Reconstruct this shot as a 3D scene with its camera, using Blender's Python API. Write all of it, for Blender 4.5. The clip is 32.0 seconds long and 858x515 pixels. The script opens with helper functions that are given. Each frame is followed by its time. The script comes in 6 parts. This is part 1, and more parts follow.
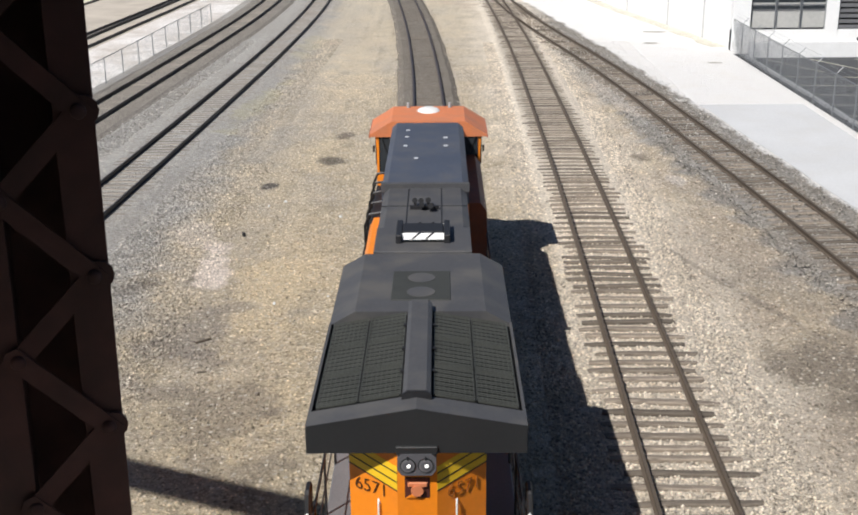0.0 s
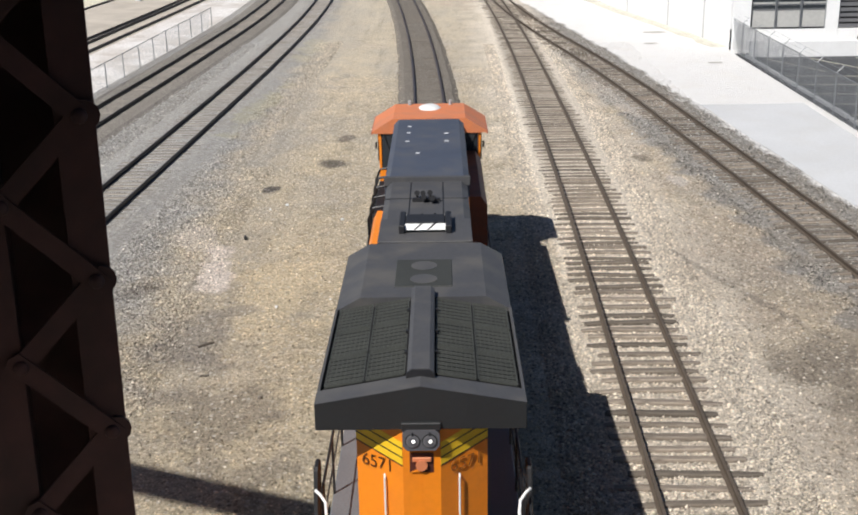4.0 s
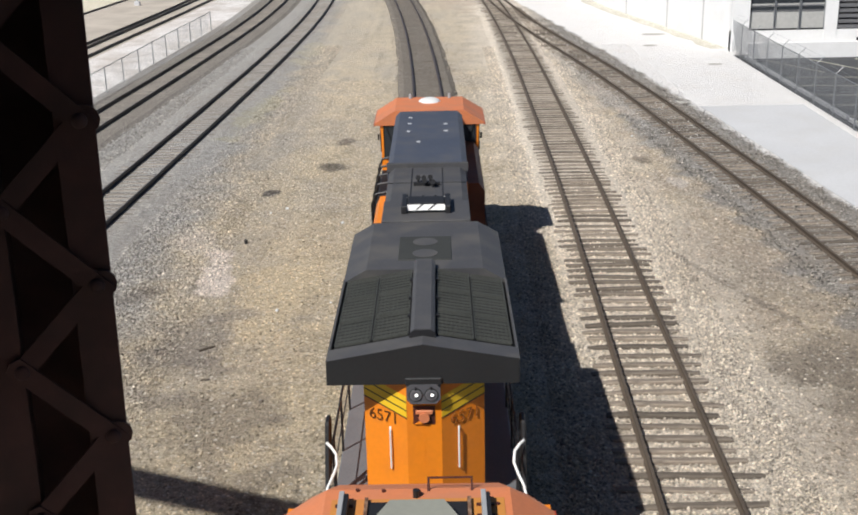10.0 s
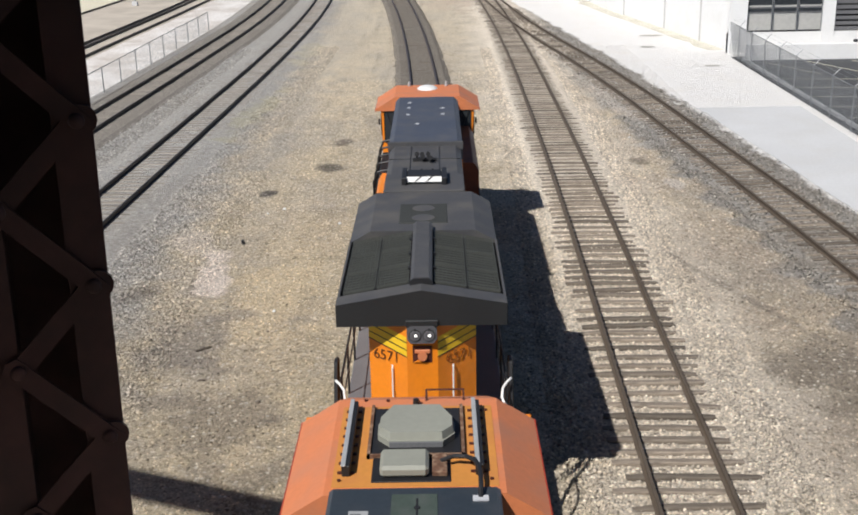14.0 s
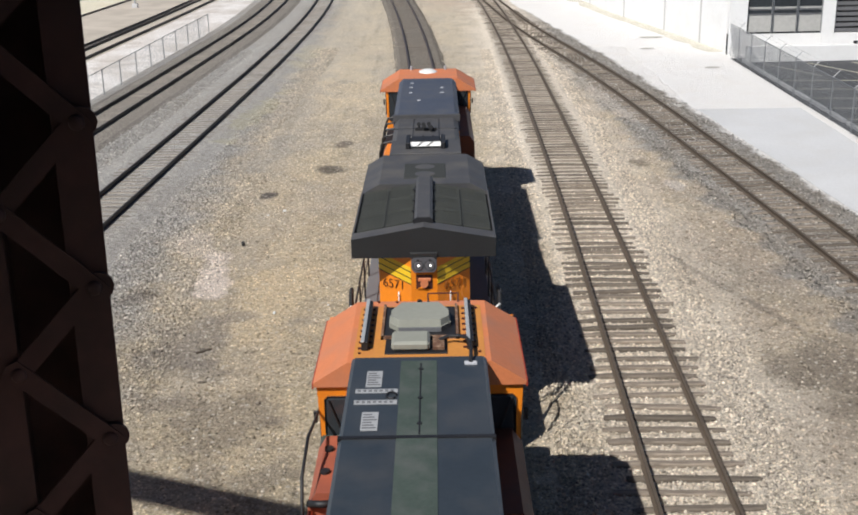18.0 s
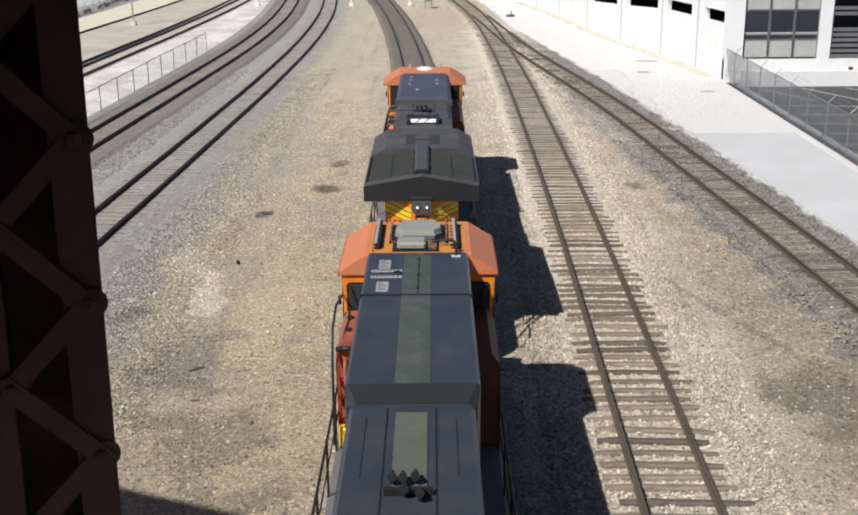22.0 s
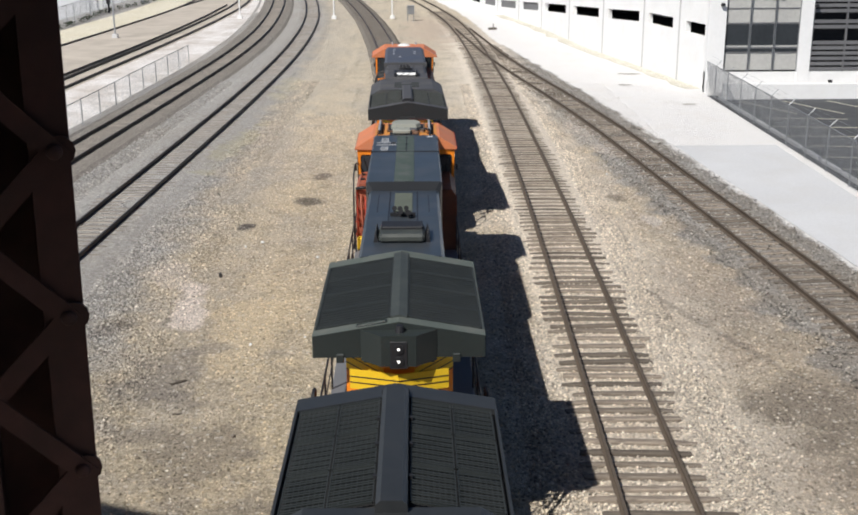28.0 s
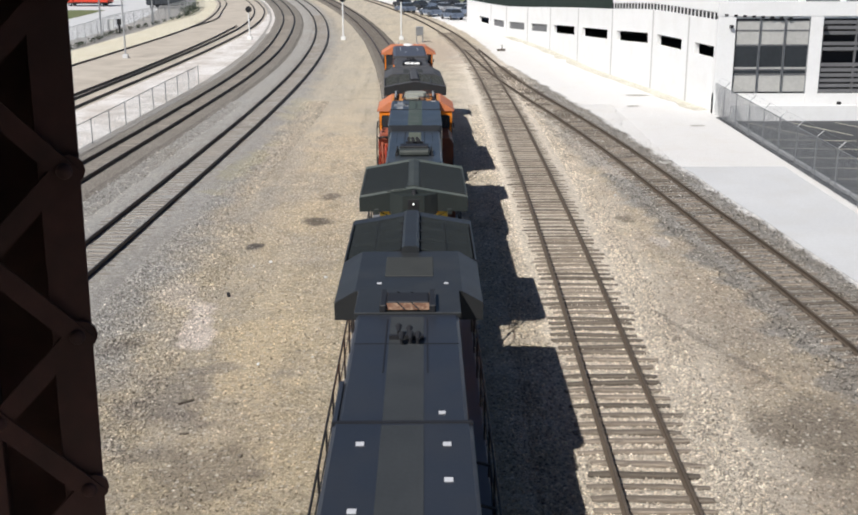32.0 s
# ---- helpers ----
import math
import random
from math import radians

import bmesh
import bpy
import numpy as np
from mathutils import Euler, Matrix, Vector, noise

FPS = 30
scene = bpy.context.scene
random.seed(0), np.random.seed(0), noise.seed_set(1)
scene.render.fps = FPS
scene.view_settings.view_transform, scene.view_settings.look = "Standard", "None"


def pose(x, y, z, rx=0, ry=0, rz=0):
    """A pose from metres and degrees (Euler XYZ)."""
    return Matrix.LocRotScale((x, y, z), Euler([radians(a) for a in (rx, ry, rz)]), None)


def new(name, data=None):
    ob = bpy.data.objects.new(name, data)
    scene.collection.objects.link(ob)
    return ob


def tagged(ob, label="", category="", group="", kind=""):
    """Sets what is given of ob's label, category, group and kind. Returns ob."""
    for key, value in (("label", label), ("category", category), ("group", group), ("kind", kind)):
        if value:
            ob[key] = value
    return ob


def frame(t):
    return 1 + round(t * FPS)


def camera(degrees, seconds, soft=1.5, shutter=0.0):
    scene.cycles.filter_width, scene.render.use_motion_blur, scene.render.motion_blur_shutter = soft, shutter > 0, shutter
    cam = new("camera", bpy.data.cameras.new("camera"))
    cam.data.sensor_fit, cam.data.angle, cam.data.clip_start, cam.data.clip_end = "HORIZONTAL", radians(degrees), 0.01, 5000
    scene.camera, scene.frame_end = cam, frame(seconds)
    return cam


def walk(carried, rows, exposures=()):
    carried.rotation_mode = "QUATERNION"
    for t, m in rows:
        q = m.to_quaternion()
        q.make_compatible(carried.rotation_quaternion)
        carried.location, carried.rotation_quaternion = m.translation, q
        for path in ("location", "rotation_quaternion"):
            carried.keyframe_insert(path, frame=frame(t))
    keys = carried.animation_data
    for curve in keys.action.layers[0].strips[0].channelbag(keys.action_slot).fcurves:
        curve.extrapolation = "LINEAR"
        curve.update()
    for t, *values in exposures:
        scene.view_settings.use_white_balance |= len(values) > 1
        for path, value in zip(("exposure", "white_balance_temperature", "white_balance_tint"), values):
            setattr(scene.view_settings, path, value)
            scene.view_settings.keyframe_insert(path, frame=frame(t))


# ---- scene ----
cam = camera(41.45, 32.0, soft=1.9)
EYE = (0.33, 0.0, 11.65)
PATH = [
    (0, 70.99, 0.49, 0.44), (0.5, 71.02, 0.47, 0.59), (1, 71.33, 0.92, 0.44), (1.5, 71.29, 0.77, 0.47),
    (2, 71.16, 1.05, 0.41), (2.5, 71.06, 1.14, 0.33), (3, 71.17, 0.95, 0.36), (3.5, 71.06, 0.94, 0.40),
    (5.5, 71.29, 0.87, 0.36), (6, 71.25, 0.94, 0.28), (6.5, 71.20, 1.00, 0.23), (7, 71.16, 1.01, 0.29),
    (7.5, 71.13, 0.93, 0.36), (8, 71.06, 0.97, 0.30), (8.5, 71.04, 1.20, 0.31), (9, 71.06, 1.12, 0.30),
    (9.5, 71.16, 1.19, 0.28), (10, 71.24, 1.20, 0.32), (10.5, 71.22, 1.13, 0.34), (11, 71.30, 1.11, 0.30),
    (11.5, 71.35, 1.09, 0.22), (12, 71.38, 1.10, 0.24), (12.5, 71.34, 1.26, 0.21), (13, 71.28, 1.09, 0.21),
    (13.5, 71.20, 1.19, 0.19), (14, 71.28, 1.05, 0.22), (14.5, 71.36, 0.99, 0.23), (16.5, 71.33, 1.01, 0.20),
    (17, 71.41, 1.04, 0.24), (17.5, 71.41, 0.99, 0.25), (18, 71.37, 1.08, 0.22), (18.5, 71.36, 0.98, 0.21),
    (19, 71.44, 1.04, 0.25), (19.5, 71.47, 0.91, 0.34), (20, 71.17, 0.68, -0.89), (20.5, 72.19, -0.31, 0.04),
    (21, 72.06, 0.64, 0.57), (21.5, 72.22, 0.73, 0.32), (22, 72.40, 0.39, 0.17), (22.5, 72.51, 0.38, -0.07),
    (23, 72.72, 0.40, -0.23), (23.5, 72.88, 0.40, -0.34), (24, 72.85, 0.57, -0.40), (24.5, 72.75, 0.56, -0.40),
    (25, 72.99, 0.56, -0.56), (25.5, 73.13, 0.58, -0.60), (27.5, 72.89, 0.49, -0.73), (28, 73.02, 0.24, -0.69),
    (28.5, 73.12, 0.36, -0.69), (29, 73.09, 0.35, -0.68), (29.5, 72.90, 0.31, -0.70), (30, 72.87, 0.68, -0.81),
    (30.5, 73.53, 0.27, -0.62), (31, 74.09, -0.09, -0.25), (31.5, 74.13, 0.12, -0.18), (32, 74.05, 0.15, -0.24),
]
walk(cam, [(t, pose(*EYE, rx, ry, rz)) for t, rx, ry, rz in PATH], [(0, 0.12), (6, 0.09), (9, 0.05), (12, 0.0), (19, 0.01), (24, 0.03), (32, 0.04)])

# ---- light ----
SUN_DIR = Vector((0.572, 0.69, -1.0)).normalized()   # the way the sunlight travels
world = bpy.data.worlds.new("sky")
scene.world = world
world.use_nodes = True
wn = world.node_tree.nodes
sky = wn.new("ShaderNodeTexSky")
sky.sky_type, sky.sun_disc = "NISHITA", False
sky.air_density, sky.dust_density, sky.ozone_density = 0.55, 0.3, 1.5
sky.sun_elevation = math.asin(-SUN_DIR.z)
sky.sun_rotation = math.atan2(-SUN_DIR.x, -SUN_DIR.y)
world.node_tree.links.new(sky.outputs[0], wn["Background"].inputs[0])
wn["Background"].inputs[1].default_value = 0.07
sun = new("sun", bpy.data.lights.new("sun", "SUN"))
sun.data.energy, sun.data.angle, sun.data.color = 5.0, radians(0.53), (1.0, 0.965, 0.92)
sun.matrix_world = SUN_DIR.to_track_quat("-Z", "Y").to_matrix().to_4x4() @ Matrix.Identity(4)
sun.location = (-20, -20, 40)


# ---- materials ----
def mat(name, color, rough=0.7, metal=0.0, var=0.15, fine=18.0, broad=0.9, bump=0.15, dirt=None, dirt_amount=0.25, per=0.0, streak=(1, 1, 1)):
    """A surface with grain (fine), broad stains, relief and an optional dirt colour; per: lightness change from object to object."""
    m = bpy.data.materials.new(name)
    m.use_nodes = True
    nt = m.node_tree
    n, l = nt.nodes, nt.links
    b = n["Principled BSDF"]
    tc = n.new("ShaderNodeTexCoord")
    mp = n.new("ShaderNodeMapping")
    mp.inputs["Scale"].default_value = streak
    l.new(tc.outputs["Object"], mp.inputs[0])
    na, nb = n.new("ShaderNodeTexNoise"), n.new("ShaderNodeTexNoise")
    na.inputs["Scale"].default_value, na.inputs["Detail"].default_value = fine, 4
    nb.inputs["Scale"].default_value, nb.inputs["Detail"].default_value = broad, 5
    for q in (na, nb):
        l.new(mp.outputs[0], q.inputs["Vector"])
    add = n.new("ShaderNodeMath")
    add.operation = "ADD"
    l.new(na.outputs[0], add.inputs[0])
    l.new(nb.outputs[0], add.inputs[1])
    rng = n.new("ShaderNodeMapRange")
    rng.inputs[1].default_value, rng.inputs[2].default_value = 0.6, 1.4
    rng.inputs[3].default_value, rng.inputs[4].default_value = 1 - var, 1 + var
    l.new(add.outputs[0], rng.inputs[0])
    hsv = n.new("ShaderNodeHueSaturation")
    hsv.inputs["Color"].default_value = (*color, 1)
    value = rng.outputs[0]
    if per:
        oi, mr, mul = n.new("ShaderNodeObjectInfo"), n.new("ShaderNodeMapRange"), n.new("ShaderNodeMath")
        mr.inputs[3].default_value, mr.inputs[4].default_value = 1 - per, 1 + per
        mul.operation = "MULTIPLY"
        l.new(oi.outputs["Random"], mr.inputs[0])
        l.new(mr.outputs[0], mul.inputs[0])
        l.new(value, mul.inputs[1])
        value = mul.outputs[0]
    l.new(value, hsv.inputs["Value"])
    out = hsv.outputs[0]
    if dirt:
        nd, cr, mx = n.new("ShaderNodeTexNoise"), n.new("ShaderNodeMapRange"), n.new("ShaderNodeMix")
        nd.inputs["Scale"].default_value, nd.inputs["Detail"].default_value = broad * 2.3, 7
        l.new(mp.outputs[0], nd.inputs["Vector"])
        cr.inputs[1].default_value, cr.inputs[2].default_value = 0.45, 0.7
        cr.inputs[4].default_value = min(1.0, dirt_amount * 2.5)
        l.new(nd.outputs[0], cr.inputs[0])
        mx.data_type = "RGBA"
        l.new(cr.outputs[0], mx.inputs[0])
        l.new(out, mx.inputs[6])
        mx.inputs[7].default_value = (*dirt, 1)
        out = mx.outputs[2]
    l.new(out, b.inputs["Base Color"])
    b.inputs["Metallic"].default_value = metal
    rr = n.new("ShaderNodeMapRange")
    rr.inputs[3].default_value, rr.inputs[4].default_value = max(0.02, rough - 0.12), min(1, rough + 0.12)
    l.new(nb.outputs[0], rr.inputs[0])
    l.new(rr.outputs[0], b.inputs["Roughness"])
    if bump:
        bp = n.new("ShaderNodeBump")
        bp.inputs["Strength"].default_value, bp.inputs["Distance"].default_value = bump, 0.02
        l.new(na.outputs[0], bp.inputs["Height"])
        l.new(bp.outputs[0], b.inputs["Normal"])
    return m


def stones(name, colors, size=0.05, patch=None, patch_scale=0.25, bump=0.8, wash=0.35):
    """Loose stone or dirt: cells of several tones at the stones' size over broad patches of another tint."""
    m = bpy.data.materials.new(name)
    m.use_nodes = True
    nt = m.node_tree
    n, l = nt.nodes, nt.links
    b = n["Principled BSDF"]
    b.inputs["Roughness"].default_value = 0.95
    b.inputs["Specular IOR Level"].default_value = 0.15
    tc = n.new("ShaderNodeTexCoord")
    vo = n.new("ShaderNodeTexVoronoi")
    vo.inputs["Scale"].default_value = 1 / size
    l.new(tc.outputs["Object"], vo.inputs["Vector"])
    sep = n.new("ShaderNodeSeparateColor")
    l.new(vo.outputs["Color"], sep.inputs[0])
    ramp = n.new("ShaderNodeValToRGB")
    ramp.color_ramp.elements[0].color = (*colors[0], 1)
    ramp.color_ramp.elements[1].color = (*colors[-1], 1)
    for i, c in enumerate(colors[1:-1], 1):
        ramp.color_ramp.elements.new(i / (len(colors) - 1)).color = (*c, 1)
    l.new(sep.outputs[0], ramp.inputs[0])
    nz = n.new("ShaderNodeTexNoise")
    nz.inputs["Scale"].default_value, nz.inputs["Detail"].default_value, nz.inputs["Roughness"].default_value = patch_scale, 9, 0.62
    l.new(tc.outputs["Object"], nz.inputs["Vector"])
    mr = n.new("ShaderNodeMapRange")
    mr.inputs[1].default_value, mr.inputs[2].default_value, mr.inputs[4].default_value = 0.4, 0.64, wash * 2
    l.new(nz.outputs[0], mr.inputs[0])
    mx = n.new("ShaderNodeMix")
    mx.data_type = "RGBA"
    l.new(mr.outputs[0], mx.inputs[0])
    l.new(ramp.outputs[0], mx.inputs[6])
    mx.inputs[7].default_value = (*(patch or colors[0]), 1)
    gr = n.new("ShaderNodeTexNoise")
    gr.inputs["Scale"].default_value, gr.inputs["Detail"].default_value = 0.45 / size, 3
    l.new(tc.outputs["Object"], gr.inputs["Vector"])
    gm = n.new("ShaderNodeMapRange")
    gm.inputs[1].default_value, gm.inputs[2].default_value = 0.3, 0.7
    gm.inputs[3].default_value, gm.inputs[4].default_value = 0.72, 1.25
    l.new(gr.outputs[0], gm.inputs[0])
    hs = n.new("ShaderNodeHueSaturation")
    l.new(mx.outputs[2], hs.inputs["Color"])
    l.new(gm.outputs[0], hs.inputs["Value"])
    l.new(hs.outputs[0], b.inputs["Base Color"])
    bp = n.new("ShaderNodeBump")
    bp.inputs["Strength"].default_value, bp.inputs["Distance"].default_value = bump, size * 0.7
    l.new(vo.outputs["Distance"], bp.inputs["Height"])
    bp.invert = True
    l.new(bp.outputs[0], b.inputs["Normal"])
    return m


M_TRACKBED = stones("oily_brown_trackbed", [(0.11, 0.097, 0.083), (0.19, 0.17, 0.145), (0.27, 0.245, 0.21)], 0.05, (0.16, 0.14, 0.118), 0.4, 0.6, 0.3)
M_BROWN = stones("dark_brown_ballast", [(0.13, 0.118, 0.103), (0.235, 0.215, 0.19), (0.33, 0.305, 0.27)], 0.05, (0.20, 0.18, 0.155), 0.4, 0.6, 0.3)
M_RAIL = mat("rusty_rail_steel", (0.105, 0.082, 0.062), 0.65, 0.15, 0.25, 30, 1.5, 0.1)
M_RAIL_DARK = mat("dark_worn_rail_steel", (0.045, 0.038, 0.035), 0.5, 0.5, 0.25, 30, 1.5, 0.1)
M_TIE = mat("weathered_grey_timber", (0.205, 0.172, 0.137), 0.9, 0, 0.5, 14, 2.0, 0.8, (0.075, 0.06, 0.048), 0.36, per=0.45, streak=(0.3, 3.0, 2.0))
M_TIE_MAIN = mat("grey_brown_timber", (0.25, 0.222, 0.19), 0.9, 0, 0.3, 22, 2.0, 0.5, (0.17, 0.15, 0.128), 0.3, per=0.22, streak=(0.35, 3.0, 2.0))
M_RAIL_MID = mat("brown_worn_rail_steel", (0.115, 0.09, 0.078), 0.45, 0.5, 0.25, 30, 1.5, 0.1)
M_TIE_DARK = mat("creosoted_timber", (0.15, 0.125, 0.10), 0.9, 0, 0.35, 22, 2.0, 0.6, (0.07, 0.06, 0.05), 0.3, per=0.3, streak=(0.35, 3.0, 2.0))
M_CONC = mat("bright_concrete", (0.57, 0.575, 0.58), 0.85, 0, 0.08, 9, 0.25, 0.1, (0.53, 0.52, 0.50), 0.15)
M_VERGE = stones("dusty_pinkish_verge", [(0.64, 0.61, 0.58), (0.74, 0.71, 0.68), (0.82, 0.795, 0.77)], 0.06, (0.50, 0.45, 0.40), 0.35, 0.4, 0.42)
M_WALL = mat("white_painted_concrete", (0.80, 0.80, 0.79), 0.8, 0, 0.04, 6, 0.35, 0.05, (0.70, 0.69, 0.66), 0.12)
M_ASPHALT = mat("parking_asphalt", (0.060, 0.063, 0.068), 0.9, 0, 0.2, 25, 0.4, 0.3, (0.09, 0.09, 0.09), 0.2)
M_ROAD = mat("sunbleached_yard_paving", (0.50, 0.445, 0.375), 0.9, 0, 0.16, 14, 0.2, 0.2, (0.33, 0.29, 0.24), 0.2)
M_YELLOWLINE = mat("faded_yellow_road_paint", (0.52, 0.50, 0.40), 0.8, 0, 0.15, 20, 1.5, 0.1)
# near-black stands for the shade inside the garage and its slots
M_DARKOPEN = mat("painted_interior_shade", (0.02, 0.02, 0.022), 0.9, 0, 0.2, 4, 0.5, 0)
M_GLASS = mat("dusty_window_panel", (0.46, 0.455, 0.43), 0.45, 0, 0.12, 5, 0.6, 0.03)
M_GLASS_DARK = mat("dark_window_glass", (0.035, 0.04, 0.045), 0.12, 0, 0.2, 4, 0.6, 0)
M_LOUVRE = mat("grey_louvre_metal", (0.18, 0.18, 0.185), 0.6, 0.3, 0.15, 12, 0.8, 0.05)
M_GALV = mat("galvanised_steel", (0.33, 0.34, 0.35), 0.45, 0.7, 0.15, 20, 2, 0.03)
M_POSTRED = mat("dark_red_bridge_paint", (0.066, 0.028, 0.024), 0.75, 0, 0.3, 9, 1.6, 0.2, (0.035, 0.02, 0.017), 0.3)
M_BLACK = mat("black_paint", (0.014, 0.014, 0.016), 0.55, 0, 0.3, 12, 1.2, 0.05)
M_ROOF = mat("dusty_charcoal_roof", (0.064, 0.064, 0.068), 0.6, 0, 0.16, 16, 0.7, 0.05, (0.095, 0.090, 0.084), 0.45)
M_ROOFBLUE = mat("faded_blue_black_roof", (0.062, 0.072, 0.098), 0.55, 0, 0.16, 16, 0.7, 0.05, (0.10, 0.10, 0.105), 0.22)
M_ROOFDEEP = mat("worn_deep_blue_roof", (0.034, 0.043, 0.053), 0.34, 0, 0.16, 16, 0.7, 0.05, (0.065, 0.066, 0.068), 0.22)
M_ROOFGREEN = mat("faded_dark_green_roof", (0.040, 0.047, 0.044), 0.6, 0, 0.18, 16, 0.7, 0.05, (0.066, 0.072, 0.063), 0.5)
M_RIMGREEN = mat("pale_green_dusty_rim", (0.085, 0.102, 0.088), 0.7, 0, 0.2, 16, 0.9, 0.05, (0.12, 0.125, 0.11), 0.3)
M_NAVY = mat("dark_navy_roof", (0.0225, 0.027, 0.037), 0.42, 0, 0.14, 16, 0.5, 0.05, (0.036, 0.037, 0.04), 0.16)
M_ROOFDARK = mat("grimy_black_grey_roof", (0.024, 0.0265, 0.029), 0.45, 0, 0.18, 16, 0.7, 0.05, (0.036, 0.037, 0.036), 0.25)
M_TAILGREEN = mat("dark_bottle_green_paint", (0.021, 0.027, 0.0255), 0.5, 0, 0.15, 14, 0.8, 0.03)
M_DARKGREY = mat("plain_dark_grey_paint", (0.022, 0.023, 0.024), 0.45, 0, 0.12, 14, 0.8, 0.03)
M_DARKMESH = mat("blackened_grille_wire", (0.032, 0.037, 0.036), 0.55, 0.2, 0.2, 25, 2.0, 0.05)
M_STRIPE = mat("worn_green_walk_strip", (0.046, 0.066, 0.056), 0.8, 0, 0.2, 20, 1.1, 0.1, (0.085, 0.095, 0.09), 0.3)
M_ORANGE = mat("orange_locomotive_paint", (0.80, 0.235, 0.012), 0.42, 0, 0.07, 14, 0.8, 0.02, (0.55, 0.16, 0.03), 0.12)
M_SALMON = mat("sunbleached_orange_paint", (0.61, 0.20, 0.082), 0.55, 0, 0.1, 14, 0.6, 0.02, (0.48, 0.20, 0.115), 0.3)
# orange body paint with the shade on the hood sides put into it
M_SHADEORANGE = mat("shade_darkened_orange_paint", (0.33, 0.085, 0.015), 0.55, 0, 0.12, 14, 0.9, 0.02, (0.16, 0.05, 0.02), 0.25)
M_OCHRE = mat("worn_ochre_roof_paint", (0.56, 0.235, 0.05), 0.6, 0, 0.1, 14, 0.9, 0.02, (0.50, 0.19, 0.06), 0.25)
M_NAVYSTRIP = mat("grimy_walk_strip", (0.032, 0.036, 0.039), 0.7, 0, 0.2, 20, 1.0, 0.08)
M_YELLOW = mat("yellow_stripe_paint", (0.78, 0.50, 0.02), 0.45, 0, 0.08, 14, 0.9, 0.02)
M_STRIPEPALE = mat("bleached_green_walk_strip", (0.092, 0.106, 0.08), 0.8, 0, 0.2, 20, 1.1, 0.1, (0.085, 0.095, 0.08), 0.3)
# dark red-brown: orange cabinets with their shade mixed into the colour
M_SHADERED = mat("shade_darkened_red_paint", (0.115, 0.034, 0.014), 0.6, 0, 0.15, 14, 0.9, 0.03, (0.06, 0.025, 0.015), 0.3)
M_MAROON = mat("sunfaded_maroon_paint", (0.36, 0.10, 0.055), 0.55, 0, 0.12, 14, 0.9, 0.03, (0.22, 0.07, 0.045), 0.25)
M_DECK = mat("grey_walkway_steel", (0.15, 0.155, 0.165), 0.7, 0.1, 0.2, 25, 1.0, 0.1)
M_MESH = mat("galvanised_grille_wire", (0.072, 0.075, 0.066), 0.55, 0.2, 0.2, 25, 2.0, 0.05)
M_VENT = mat("dark_vent_screen", (0.035, 0.037, 0.034), 0.75, 0, 0.3, 40, 2.0, 0.2)
# near-black core: the shade below the grilles is in its colour
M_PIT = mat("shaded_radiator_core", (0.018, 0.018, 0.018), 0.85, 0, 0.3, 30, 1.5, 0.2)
M_BEIGE = mat("pale_olive_grey_housing", (0.27, 0.275, 0.235), 0.55, 0, 0.08, 12, 1.2, 0.03)
M_LIGHTGREY = mat("light_grey_paint", (0.34, 0.35, 0.36), 0.5, 0, 0.1, 12, 1.0, 0.02)
M_WHITE = mat("white_paint", (0.78, 0.78, 0.76), 0.45, 0, 0.06, 12, 1.0, 0.02)
M_RUSTBROWN = mat("heat_rusted_steel", (0.14, 0.07, 0.042), 0.85, 0.1, 0.4, 25, 5.0, 0.3, (0.36, 0.25, 0.17), 0.35)
M_REDHOSE = mat("red_orange_pipe_paint", (0.34, 0.043, 0.02), 0.5, 0, 0.12, 14, 2, 0.03)
M_SCREEN = mat("dark_green_mesh_screen", (0.006, 0.018, 0.013), 0.8, 0, 0.2, 14, 1.0, 0.1)
M_LENS = bpy.data.materials.new("glowing_headlight_spot")
M_LENS.use_nodes = True
M_LENS.node_tree.nodes["Principled BSDF"].inputs["Emission Color"].default_value = (1, 0.97, 0.9, 1)
M_LENS.node_tree.nodes["Principled BSDF"].inputs["Emission Strength"].default_value = 1.6


